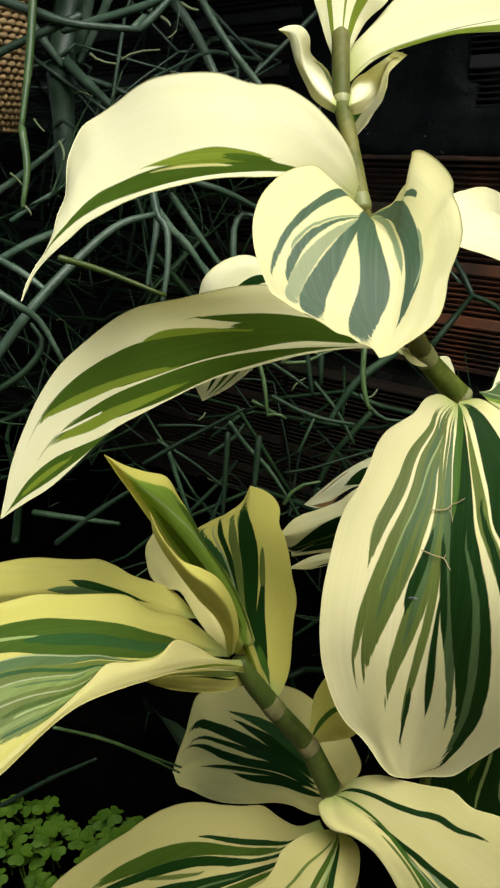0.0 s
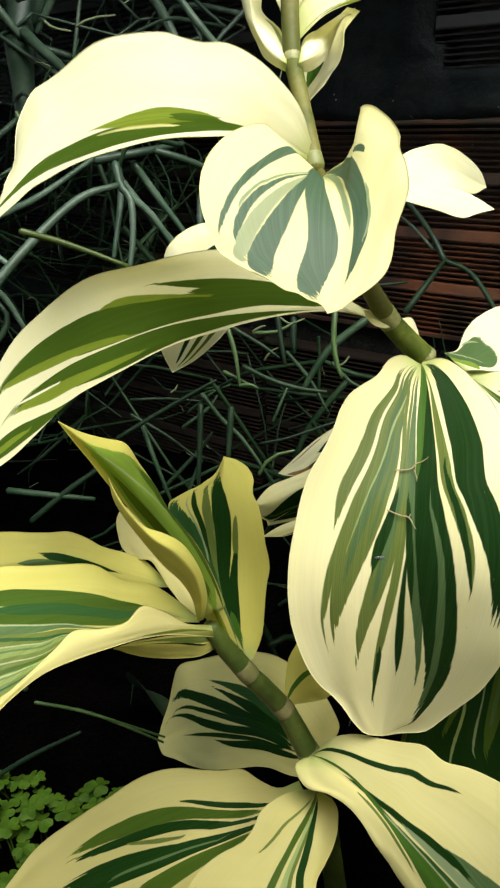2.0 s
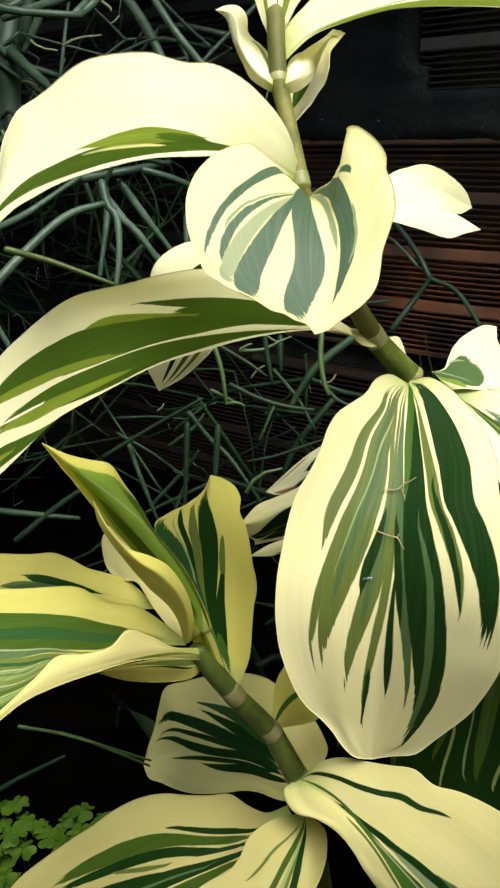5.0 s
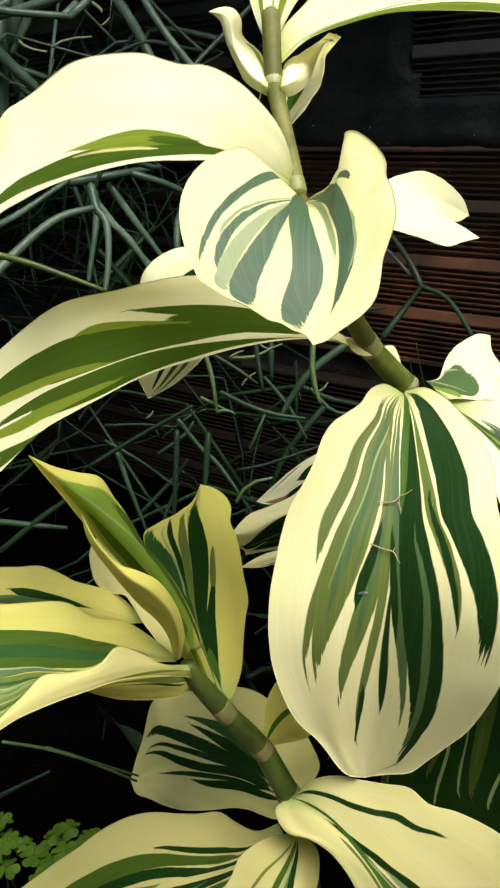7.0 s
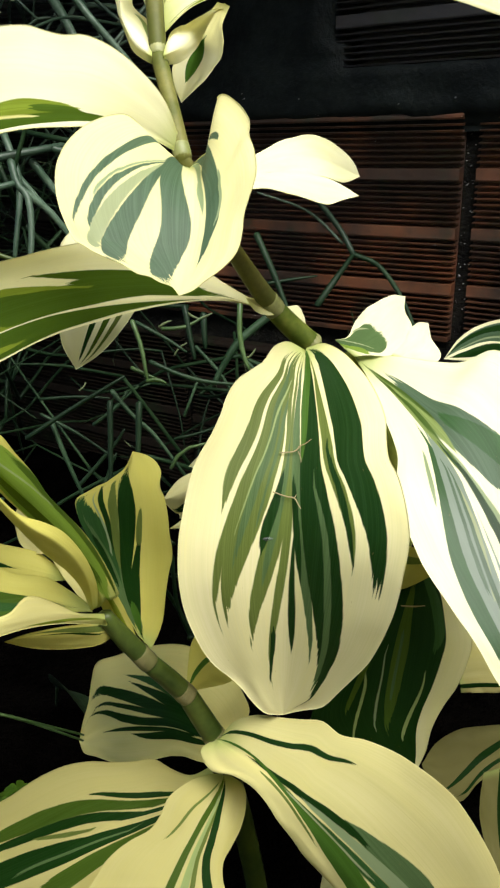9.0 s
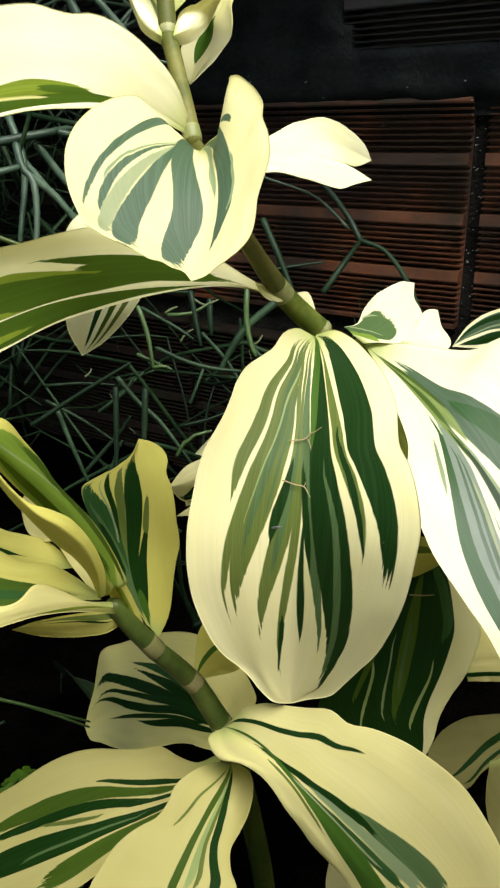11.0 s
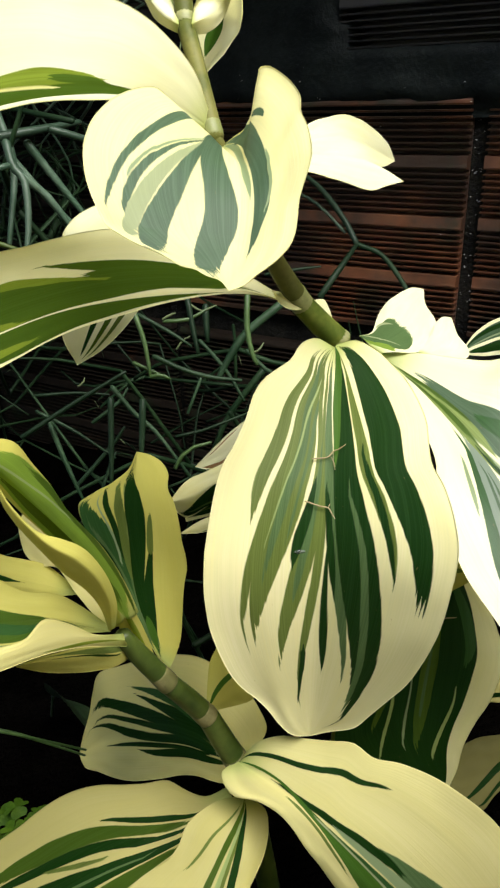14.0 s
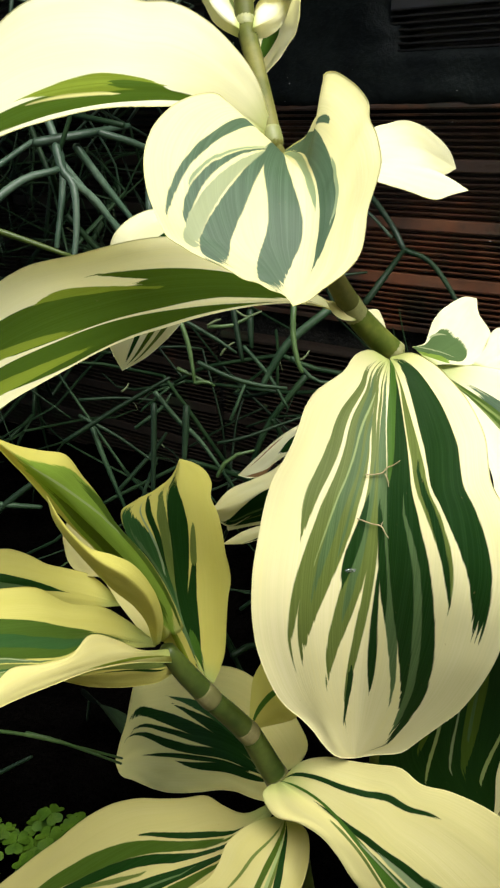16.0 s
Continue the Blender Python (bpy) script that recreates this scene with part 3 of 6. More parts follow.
leaf(shoots[0], 
     [(76.2, 317.5, 320.6), (66.7, 316.8, 326.4), (57.6, 316.0, 332.6), (48.8, 314.8, 339.1), (39.9, 313.1, 345.1), (30.6, 310.8, 350.1), (20.9, 307.7, 353.7), (11.1, 303.7, 355.8), (1.5, 299.3, 357.0), (-7.9, 294.6, 356.9), (-16.8, 290.1, 355.8), (-25.5, 286.2, 354.3), (-34.2, 283.4, 353.4), (-42.7, 280.7, 351.8), (-50.4, 277.5, 348.5), (-57.2, 273.9, 343.9), (-63.5, 270.0, 338.9), (-69.5, 266.0, 333.8), (-74.1, 261.3, 328.0), (-77.7, 256.1, 321.7), (-80.2, 250.7, 315.2), (-82.4, 245.2, 308.9), (-84.0, 239.8, 302.4), (-84.7, 234.3, 296.0), (-85.6, 229.0, 289.6)],
     [(75.8, 313.5, 321.0), (52.0, 306.9, 330.6), (27.6, 293.4, 334.9), (5.3, 279.5, 336.8), (-14.9, 268.9, 336.1), (-33.8, 261.7, 331.9), (-51.6, 255.5, 325.8), (-66.3, 247.6, 316.2), (-76.7, 238.1, 303.3), (-85.6, 229.0, 289.6)],
     [(76.9, 316.8, 319.0), (63.6, 312.0, 325.6), (49.9, 305.2, 329.6), (36.5, 297.2, 331.3), (23.9, 288.9, 331.8), (12.1, 280.6, 331.6), (0.9, 272.7, 330.8), (-9.7, 266.0, 329.7), (-19.6, 260.2, 327.4), (-28.9, 255.3, 324.0), (-38.1, 251.1, 320.4), (-46.9, 247.3, 316.3), (-54.5, 242.9, 310.8), (-61.6, 238.5, 304.9), (-68.8, 234.6, 299.1), (-77.3, 231.6, 294.5), (-85.6, 229.0, 289.6)],
     [(-0.095, -0.697, 0.9, -0.497, 0.111, 0.482, -0.589, 0.016, 0.135, 0.392, 'o'), (-0.232, -0.66, 0.847, -0.605, 0.08, 0.22, -0.442, 0.159, 0.169, 0.451, 'o'), (-0.1, -0.552, 1.553, -1.543, 0.074, -0.043, 1.487, -1.461, 0.135, 0.818, 'o'), (-0.276, -0.278, -0.225, 0.302, 0.021, -0.054, 0.387, -0.336, 0.357, 0.558, 'a'), (0.024, -0.449, 0.854, -0.997, 0.057, -0.122, 0.482, -0.349, 0.527, 0.796, 'a'), (0.674, -1.311, 3.446, -2.784, 0.099, 1.099, -0.749, -0.373, 0.185, 0.824, 'o'), (0.723, -0.296, 0.576, -0.866, 0.075, 0.166, 0.188, -0.361, 0.527, 0.803, 'a'), (0.387, -0.215, -0.107, 0, 0.023, 0.048, -0.047, 0, 0.699, 0.79, 'w')] + [(1.007, -0.207, -1.934, 1.605, 0.016, 0.214, 1.18, -1.359, 0.696, 0.987, 'o'), (0.772, -0.569, 0.264, 0, 0.034, 0.186, -0.13, 0, 0.809, 0.934, 'a')], bulge=0.03, ripple=0.0, thin=0.42, tint='g', gloss=0.0)
leaf(shoots[0], 
     [(85.7, 297.7, 308.3), (79.4, 299.1, 311.8), (73.0, 297.8, 310.2), (68.4, 294.3, 305.2), (62.1, 291.1, 302.3), (55.8, 287.6, 299.5), (51.3, 283.0, 295.2), (48.4, 277.8, 290.1), (45.1, 272.7, 285.4), (41.3, 267.8, 281.1), (37.3, 263.1, 277.0), (34.4, 258.3, 272.5), (32.2, 253.8, 267.6), (30.4, 249.6, 262.5), (28.8, 245.8, 257.3), (27.5, 242.6, 251.7), (26.7, 239.8, 245.7), (26.3, 237.7, 239.3), (26.6, 236.2, 232.5), (27.4, 235.4, 225.1), (29.3, 235.1, 217.4), (31.8, 235.4, 209.4), (34.8, 236.0, 201.2), (39.0, 237.0, 193.3), (44.3, 238.1, 186.2), (49.3, 238.8, 178.7), (53.6, 238.8, 170.8), (59.0, 238.8, 164.3), (66.6, 240.2, 161.4)],
     [(86.4, 295.8, 308.4), (82.2, 277.1, 291.7), (77.8, 260.5, 275.9), (74.2, 249.3, 258.6), (71.3, 242.9, 238.8), (69.3, 240.6, 215.7), (67.8, 240.3, 189.5), (66.6, 240.2, 161.4)],
     [(87.8, 298.4, 308.5), (94.4, 294.7, 311.3), (100.7, 287.9, 309.0), (105.1, 279.8, 305.3), (108.3, 271.0, 301.3), (110.1, 262.2, 296.7), (110.7, 254.1, 291.8), (109.2, 246.5, 286.7), (108.2, 239.1, 281.8), (109.7, 231.8, 277.8), (110.1, 224.8, 273.4), (110.0, 218.8, 268.6), (109.7, 214.4, 262.9), (108.6, 211.7, 256.4), (107.2, 210.6, 249.1), (106.0, 210.4, 240.9), (104.6, 211.1, 232.1), (102.6, 212.8, 222.7), (100.2, 215.4, 212.6), (97.1, 218.9, 202.1), (92.6, 223.5, 191.8), (87.7, 228.1, 181.4), (82.3, 232.3, 171.5), (74.6, 237.0, 165.9), (66.6, 240.2, 161.4)],
     [(-0.599, 0.395, -0.98, 0.536, 0.053, 0.012, 0.119, -0.162, 0.082, 0.455, 'g'), (-0.489, 0.759, -2.002, 1.009, 0.032, 0.092, -0.047, -0.069, 0.075, 0.724, 'g'), (-0.39, 0.717, -1.626, 0.661, 0.058, 0.161, 0.114, -0.319, 0.066, 0.727, 'g'), (-0.42, 0.655, -1.331, 0.586, 0.034, 0.075, -0.124, 0.033, 0.085, 0.592, 'e'), (-0.304, -0.105, -0.106, 0, 0.014, -0.011, 0.002, 0, 0.138, 0.511, 'l'), (-0.228, 0.017, -0.149, 0.013, 0.018, 0.013, -0.048, 0.026, 0.147, 0.508, 'e'), (-0.323, 1.097, -1.591, 0.375, 0.038, -0.176, 0.814, -0.664, 0.063, 0.793, 'g'), (-0.116, 0.041, -0.248, 0.064, 0.015, 0.026, 0.07, -0.1, 0.26, 0.649, 'e')] + [(-0.148, -0.049, -0.23, 0.153, 0.018, 0.05, 0.088, -0.144, 0.354, 0.564, 'd'), (-0.185, 0.472, -0.216, -0.379, 0.027, -0.088, 0.325, -0.239, 0.085, 0.897, 'g'), (-0.154, -0.024, -0.178, 0, 0.031, 0.017, -0.031, 0, 0.765, 0.9, 'd'), (0.012, 0.019, 0.028, 0.026, 0.013, 0.014, 0.137, -0.145, 0.524, 0.824, 'd'), (-0.111, 0.3, -0.152, 0.329, 0.036, -0.002, 0.174, -0.196, 0.075, 0.837, 'e'), (-0.033, 0.122, 0.014, 0.008, 0.015, 0.056, -0.015, -0.049, 0.364, 0.639, 'd'), (0.107, -0.164, 0.798, -0.06, 0.115, -0.219, 0.99, -0.838, 0.019, 0.918, 'd'), (0.207, -0.812, 1.22, -0.588, 0.125, -0.179, 0.114, -0.045, 0.013, 0.313, 'm')] + [(0.179, 0.616, -0.695, 0.506, 0.015, 0.056, -0.029, -0.009, 0.382, 0.903, 'e'), (0.265, -0.241, 1.233, -0.685, 0.021, 0.133, -0.071, -0.075, 0.072, 0.58, 'g'), (0.324, 0.386, -0.334, 0.202, 0.016, 0.103, -0.183, 0.077, 0.285, 0.577, 'd'), (0.568, -0.431, 1.394, -0.718, 0.131, 0.321, -0.787, 0.389, 0.041, 0.636, 'd')], bulge=0.02, ripple=0.0, gloss=0.12, tint='h', thin=0.25, groove=0.0)
leaf(shoots[2], 
     [(119.4, 342.3, 288.7), (119.9, 320.1, 286.3), (119.5, 300.6, 283.4), (118.8, 284.5, 279.8), (118.9, 271.6, 275.6), (118.5, 261.1, 270.7), (115.7, 252.3, 265.3), (114.8, 244.6, 259.7), (115.5, 237.5, 254.1), (116.9, 230.8, 248.8), (118.4, 224.4, 243.6), (120.9, 218.2, 239.0), (123.7, 212.1, 234.8), (126.7, 206.2, 230.9), (129.8, 200.5, 227.1), (132.6, 195.4, 222.7), (134.8, 190.6, 217.7), (137.4, 186.4, 212.6), (140.5, 182.4, 207.5), (144.2, 178.6, 202.9), (148.6, 175.1, 198.7)],
     [(119.9, 339.4, 289.6), (130.2, 308.5, 283.1), (136.8, 281.2, 275.0), (142.3, 258.6, 266.2), (145.9, 239.6, 256.1), (149.0, 223.5, 245.5), (151.3, 209.3, 234.6), (152.1, 196.7, 222.9), (150.6, 185.5, 210.8), (148.6, 175.1, 198.7)],
     [(120.7, 343.9, 289.0), (135.3, 335.3, 290.2), (150.2, 326.1, 289.8), (164.9, 318.3, 291.0), (178.0, 313.5, 298.1), (188.3, 302.9, 293.0), (192.6, 289.7, 283.0), (193.1, 275.7, 272.6), (192.3, 261.8, 262.7), (190.1, 248.2, 253.3), (186.2, 235.3, 244.3), (181.0, 223.1, 235.7), (175.4, 211.9, 227.6), (169.7, 201.5, 219.7), (163.6, 191.9, 212.2), (156.4, 183.2, 205.2), (148.6, 175.1, 198.7)],
     [(0.19, -0.221, 0.566, -0.011, 0.093, 0.135, -0.107, 0.1, 0.103, 0.508, 'b'), (0.171, 0.26, 0.14, 0, 0.039, 0.117, -0.038, 0, 0.238, 0.48, 'q'), (-0.093, -0.39, -0.057, 0.105, 0.071, 0.409, -0.205, 0.034, 0.245, 0.759, 'u'), (-0.178, 0.702, -0.803, 0.332, 0.098, 0.661, -2.012, 1.304, 0.019, 0.486, 't'), (0.021, 0.024, 0.188, -0.034, 0.007, 0.035, 0.046, -0.038, 0.232, 0.614, 'p'), (0.016, 0.178, 0.02, 0, 0.005, 0.03, -0.015, 0, 0.248, 0.577, 'w'), (0.003, 0.16, -0.114, 0.019, 0.011, 0.012, 0.094, -0.065, 0.285, 0.639, 'd'), (-0.21, -0.891, 0.012, 0.481, 0.043, 0.047, 0.233, -0.214, 0.26, 0.853, 'q')] + [(-0.395, -0.119, -0.014, 0, 0.022, 0.063, -0.072, 0, 0.273, 0.395, 'p'), (-0.121, -0.021, -0.236, 0, 0.011, 0.054, -0.04, 0, 0.379, 0.649, 's'), (-0.224, 0.905, -1.116, 0.459, 0.07, 0.064, -0.398, 0.277, 0.069, 0.313, 'o'), (-0.016, 0.283, -0.157, 0, 0.048, -0.035, -0.006, 0, 0.041, 0.232, 'o'), (-0.121, -0.191, -0.281, 0.246, 0.016, 0.031, -0.012, 0.011, 0.351, 0.734, 'b'), (-0.155, -0.307, 0.058, 0, 0.017, 0.014, 0, 0, 0.326, 0.63, 'b'), (-0.023, -0.191, 0.015, 0, 0.011, 0.03, -0.012, 0, 0.37, 0.687, 'w')], bulge=0.03, ripple=0.0, gloss=0.34, tint='w', thin=0.33)
leaf(shoots[2], 
     [(108.8, 339.9, 299.3), (116.4, 346.5, 298.6), (121.9, 358.0, 301.1), (128.9, 372.6, 302.8), (138.1, 388.2, 303.0), (147.9, 401.5, 303.1), (158.1, 413.1, 302.8), (168.0, 420.7, 299.9)],
     [(112.8, 337.4, 295.5), (121.4, 342.4, 297.0), (131.4, 353.9, 297.7), (143.3, 373.3, 297.5), (155.7, 398.5, 298.1), (168.0, 420.7, 299.9)],
     [(117.1, 334.9, 291.7), (125.1, 335.6, 291.7), (133.3, 336.7, 290.5), (142.1, 341.0, 290.5), (151.0, 354.1, 292.7), (157.3, 372.2, 295.8), (160.1, 395.0, 297.9), (168.0, 420.7, 299.9)],
     [(-0.75, 2.999, -3.433, 1.17, 0.237, 2.993, -4.702, 1.975, 0, 0.448, 'e'), (-0.428, 1.955, -0.811, 0, 0.11, 0.693, -0.538, 0, 0, 0.16, 'f'), (-1.037, 1.795, -0.128, 0, 0.094, 0.011, -0.07, 0, 0.031, 0.241, 's'), (-0.834, 0.4, 0.219, 0, 0.057, 0.06, -0.098, 0, 0.226, 0.382, 's')], bulge=0.06, ripple=0.0, tint='w', thin=0.33)
leaf(shoots[2], 
     [(136.1, 337.4, 290.3), (141.2, 342.5, 292.5), (146.8, 349.5, 294.5), (152.6, 360.9, 296.2), (160.0, 371.4, 296.8), (168.5, 379.1, 294.1)],
     [(140.3, 336.9, 289.0), (144.6, 338.8, 291.0), (149.3, 342.1, 292.6), (155.2, 350.1, 293.3), (160.9, 362.2, 294.2), (168.5, 379.1, 294.1)],
     [(142.5, 335.4, 287.6), (150.3, 334.1, 287.3), (158.3, 333.5, 286.9), (162.8, 341.2, 289.1), (162.9, 356.1, 292.0), (168.5, 379.1, 294.1)],
     [], bulge=0.05, ripple=0.0, tint='w', thin=0.33)
leaf(shoots[2], 
     [(269.4, 465.0, 272.7), (236.0, 456.4, 271.6), (215.9, 449.7, 265.1), (201.4, 440.1, 253.3)],
     [(268.3, 458.1, 257.3), (237.9, 452.1, 262.5), (217.2, 446.7, 258.7), (201.4, 440.1, 253.3)],
     [(266.7, 448.0, 235.0), (236.9, 445.7, 248.4), (218.4, 442.8, 250.3), (201.4, 440.1, 253.3)],
     [(-0.3, 0, 0, 0, 0.55, -0.2, 0, 0, 0.02, 0.97, 'b'), (-0.5, 0, 0, 0, 0.198, -0.072, 0, 0, 0.1, 0.9, 'd'), (0, 0, 0, 0, 0.055, -0.02, 0, 0, 0.1, 0.9, 'p'), (0.55, 0, 0, 0, 0.308, -0.112, 0, 0, 0.05, 0.9, 'd')], bulge=0.1, ripple=0.02, tint='w')
leaf(shoots[0], 
     [(58.5, 341.0, 443.5), (54.1, 355.6, 439.7), (49.4, 369.6, 435.3), (44.0, 364.9, 428.6), (38.9, 359.7, 422.0), (39.1, 353.5, 414.2), (41.3, 347.3, 406.8)],
     [(61.4, 340.5, 442.8), (58.4, 361.0, 438.0), (54.2, 372.4, 431.7), (48.8, 366.1, 423.8), (44.6, 357.3, 415.3), (41.3, 347.3, 406.8)],
     [(63.4, 339.9, 441.9), (62.4, 370.8, 438.9), (63.9, 388.4, 432.8), (61.7, 393.7, 425.5), (55.3, 379.2, 418.3), (48.2, 363.7, 412.3), (41.3, 347.3, 406.8)],
     [(-0.171, 0.344, -0.226, 0, 0.107, 0.785, -0.767, 0, 0.373, 0.803, 'm')], bulge=0.05, ripple=0.0, thin=0.42, tint='w')
leaf(shoots[0], 
     [(92.1, 314.3, 307.7), (90.1, 316.2, 310.2), (88.3, 318.6, 312.6), (86.7, 321.8, 314.8), (84.6, 323.5, 317.4), (82.2, 324.0, 320.6)],
     [(93.8, 311.4, 307.3), (91.2, 313.2, 310.1), (89.0, 315.5, 313.0), (87.5, 318.2, 316.2), (84.8, 320.3, 318.9), (82.2, 324.0, 320.6)],
     [(96.9, 312.8, 305.5), (92.9, 315.0, 308.4), (90.9, 318.2, 312.5), (90.3, 322.7, 316.7), (87.9, 325.6, 320.5), (82.2, 324.0, 320.6)],
     [], bulge=0.1, ripple=0.0, tint='w', thin=0.3, groove=0.0)
leaf(shoots[0], 
     [(75.1, 307.8, 322.9), (72.8, 307.3, 324.8), (70.4, 306.7, 326.7), (68.0, 306.5, 328.3), (65.4, 306.5, 329.4), (62.5, 305.1, 330.4)],
     [(74.2, 303.6, 323.3), (71.3, 302.8, 324.5), (68.7, 302.1, 326.0), (66.3, 302.3, 327.5), (64.3, 303.4, 329.0), (62.5, 305.1, 330.4)],
     [(74.2, 303.3, 322.4), (70.9, 302.5, 322.7), (67.9, 302.1, 323.7), (65.4, 302.4, 325.5), (63.8, 303.3, 327.9), (62.5, 305.1, 330.4)],
     [], bulge=0.1, ripple=0.0, tint='c', thin=0.25, groove=0.0)
leaf(shoots[0], 
     [(55.6, 266.4, 382.3), (61.3, 276.5, 385.5), (67.7, 286.4, 388.2), (74.9, 296.0, 390.5), (82.7, 305.3, 392.2), (90.7, 311.0, 392.6), (98.1, 313.1, 391.1), (104.4, 314.2, 387.2), (109.9, 315.0, 382.2), (113.0, 315.4, 375.9)],
     [(55.4, 265.6, 380.5), (63.6, 275.6, 383.3), (72.7, 285.0, 385.1), (82.5, 293.9, 385.7), (92.9, 301.9, 384.5), (102.8, 308.8, 380.5), (113.0, 315.4, 375.9)],
     [(55.3, 264.9, 378.9), (60.8, 267.9, 381.1), (66.8, 270.1, 381.9), (73.0, 271.9, 381.5), (79.2, 273.5, 380.9), (85.6, 275.0, 380.0), (93.7, 285.2, 378.0), (103.1, 299.5, 375.1), (113.0, 315.4, 375.9)],
     [], bulge=0.05, ripple=0.0, thin=0.42, tint='w')
leaf(shoots[0], 
     [(55.4, 265.5, 380.2), (62.1, 268.4, 381.8), (69.2, 270.6, 381.9), (76.3, 272.3, 381.4), (83.5, 273.6, 380.5), (90.5, 273.9, 379.1), (96.5, 272.1, 376.2), (101.9, 270.1, 372.7)],
     [(55.0, 261.7, 379.0), (62.5, 263.0, 379.8), (70.1, 263.7, 379.1), (77.9, 265.6, 377.6), (85.7, 267.3, 375.6), (93.7, 268.6, 373.8), (101.9, 270.1, 372.7)],
     [(54.7, 257.9, 377.8), (60.3, 258.2, 377.7), (66.0, 258.5, 377.6), (71.7, 259.2, 376.6), (77.5, 261.1, 374.7), (83.4, 262.9, 372.6), (89.4, 264.6, 370.7), (95.6, 267.4, 371.9), (101.9, 270.1, 372.7)],
     [], bulge=0.03, ripple=0.0, thin=0.42, tint='w')
leaf(shoots[0], 
     [(30.7, 295.8, 419.0), (27.0, 302.1, 421.2), (23.8, 309.5, 424.5), (21.9, 318.7, 428.9), (20.2, 328.9, 433.7), (18.6, 339.7, 438.9), (17.5, 347.7, 444.3), (16.0, 352.4, 449.4), (11.9, 354.2, 452.7)],
     [(30.8, 293.9, 421.8), (26.5, 297.0, 424.3), (23.5, 304.2, 428.3), (21.4, 313.5, 433.2), (19.8, 322.8, 438.5), (19.5, 333.1, 444.5), (17.2, 345.3, 450.2), (11.9, 354.2, 452.7)],
     [(31.6, 303.8, 426.9), (32.0, 320.1, 431.5), (30.6, 332.1, 435.6), (27.8, 338.2, 438.9), (24.7, 338.5, 441.8), (23.9, 341.8, 446.0), (23.6, 348.2, 450.7), (20.8, 353.6, 453.9), (16.2, 354.8, 454.2), (11.9, 354.2, 452.7)],
     [(0.561, 0, 0.093, 0, 0.186, -0.262, 0.134, 0, 0.044, 0.367, 'l')], bulge=0.15, ripple=0.0, thin=0.3, tint='w')
leaf(shoots[0], 
     [(36.2, 301.5, 425.8), (38.8, 311.0, 430.7), (44.8, 324.8, 434.4), (51.0, 337.7, 438.2), (57.0, 346.2, 441.6), (63.0, 349.3, 442.6)],
     [(34.9, 291.3, 421.7), (40.0, 295.3, 424.1), (45.2, 308.2, 428.5), (50.3, 323.3, 433.8), (56.0, 338.6, 439.3), (63.0, 349.3, 442.6)],
     [(35.3, 294.3, 418.4), (40.2, 298.6, 419.3), (44.8, 306.9, 422.1), (48.6, 317.7, 426.2), (51.5, 328.6, 431.0), (54.5, 338.6, 435.9), (58.0, 345.7, 440.4), (63.0, 349.3, 442.6)],
     [], bulge=0.12, ripple=0.0, thin=0.4, tint='w')
leaf(shoots[0], 
     [(32.7, 306.7, 437.3), (45.7, 323.7, 450.4), (59.1, 335.1, 463.1), (73.2, 337.7, 472.3), (88.5, 331.9, 474.4), (101.9, 319.7, 468.8), (113.4, 305.9, 461.3), (125.3, 296.0, 455.2), (137.8, 289.5, 448.7), (149.8, 283.8, 441.0), (160.6, 277.8, 432.0), (170.8, 271.6, 422.9)],
     [(33.9, 304.0, 433.4), (49.0, 307.6, 442.7), (66.1, 307.5, 447.6), (83.2, 305.0, 450.1), (99.1, 299.2, 450.8), (113.9, 291.7, 449.1), (128.5, 285.1, 444.9), (142.5, 279.5, 438.3), (156.4, 275.1, 430.6), (170.8, 271.6, 422.9)],
     [(35.0, 301.0, 428.6), (45.6, 304.2, 437.3), (59.1, 304.4, 441.9), (72.6, 303.0, 444.9), (86.1, 300.0, 445.5), (98.8, 294.8, 444.7), (110.6, 288.4, 442.8), (122.0, 282.6, 439.4), (133.6, 278.3, 435.4), (145.7, 275.2, 431.2), (158.1, 273.2, 427.1), (170.8, 271.6, 422.9)],
     [(0.921, -0.07, -0.924, 1.023, 0.012, 0.668, -0.47, -0.124, 0.069, 0.652, 'a'), (0.764, 0.163, -0.733, 0, 0.024, 0.036, -0.039, 0, 0.05, 0.373, 'g')], bulge=0.06, ripple=0.0, thin=0.5, tint='w')
leaf(shoots[0], 
     [(30.2, 306.8, 437.9), (25.8, 312.7, 449.9), (22.1, 318.2, 463.4), (21.4, 324.4, 478.7), (34.9, 334.5, 503.7)],
     [(32.5, 303.9, 436.2), (33.0, 311.2, 451.5), (33.7, 316.2, 466.6), (34.5, 322.4, 481.8), (34.9, 334.5, 503.7)],
     [(35.2, 306.9, 438.3), (43.1, 319.5, 450.8), (53.5, 329.3, 461.5), (54.9, 332.6, 480.5), (34.9, 334.5, 503.7)],
     [(0.45, 0.05, 0, 0, 0.154, -0.056, 0, 0, 0.03, 0.8, 'a'), (-0.55, 0.05, 0, 0, 0.11, -0.04, 0, 0, 0.03, 0.8, 'a'), (0.1, 0, 0, 0, 0.033, -0.012, 0, 0, 0.03, 0.7, 'a')], bulge=0.2, ripple=0.02, thin=0.42, tint='w')
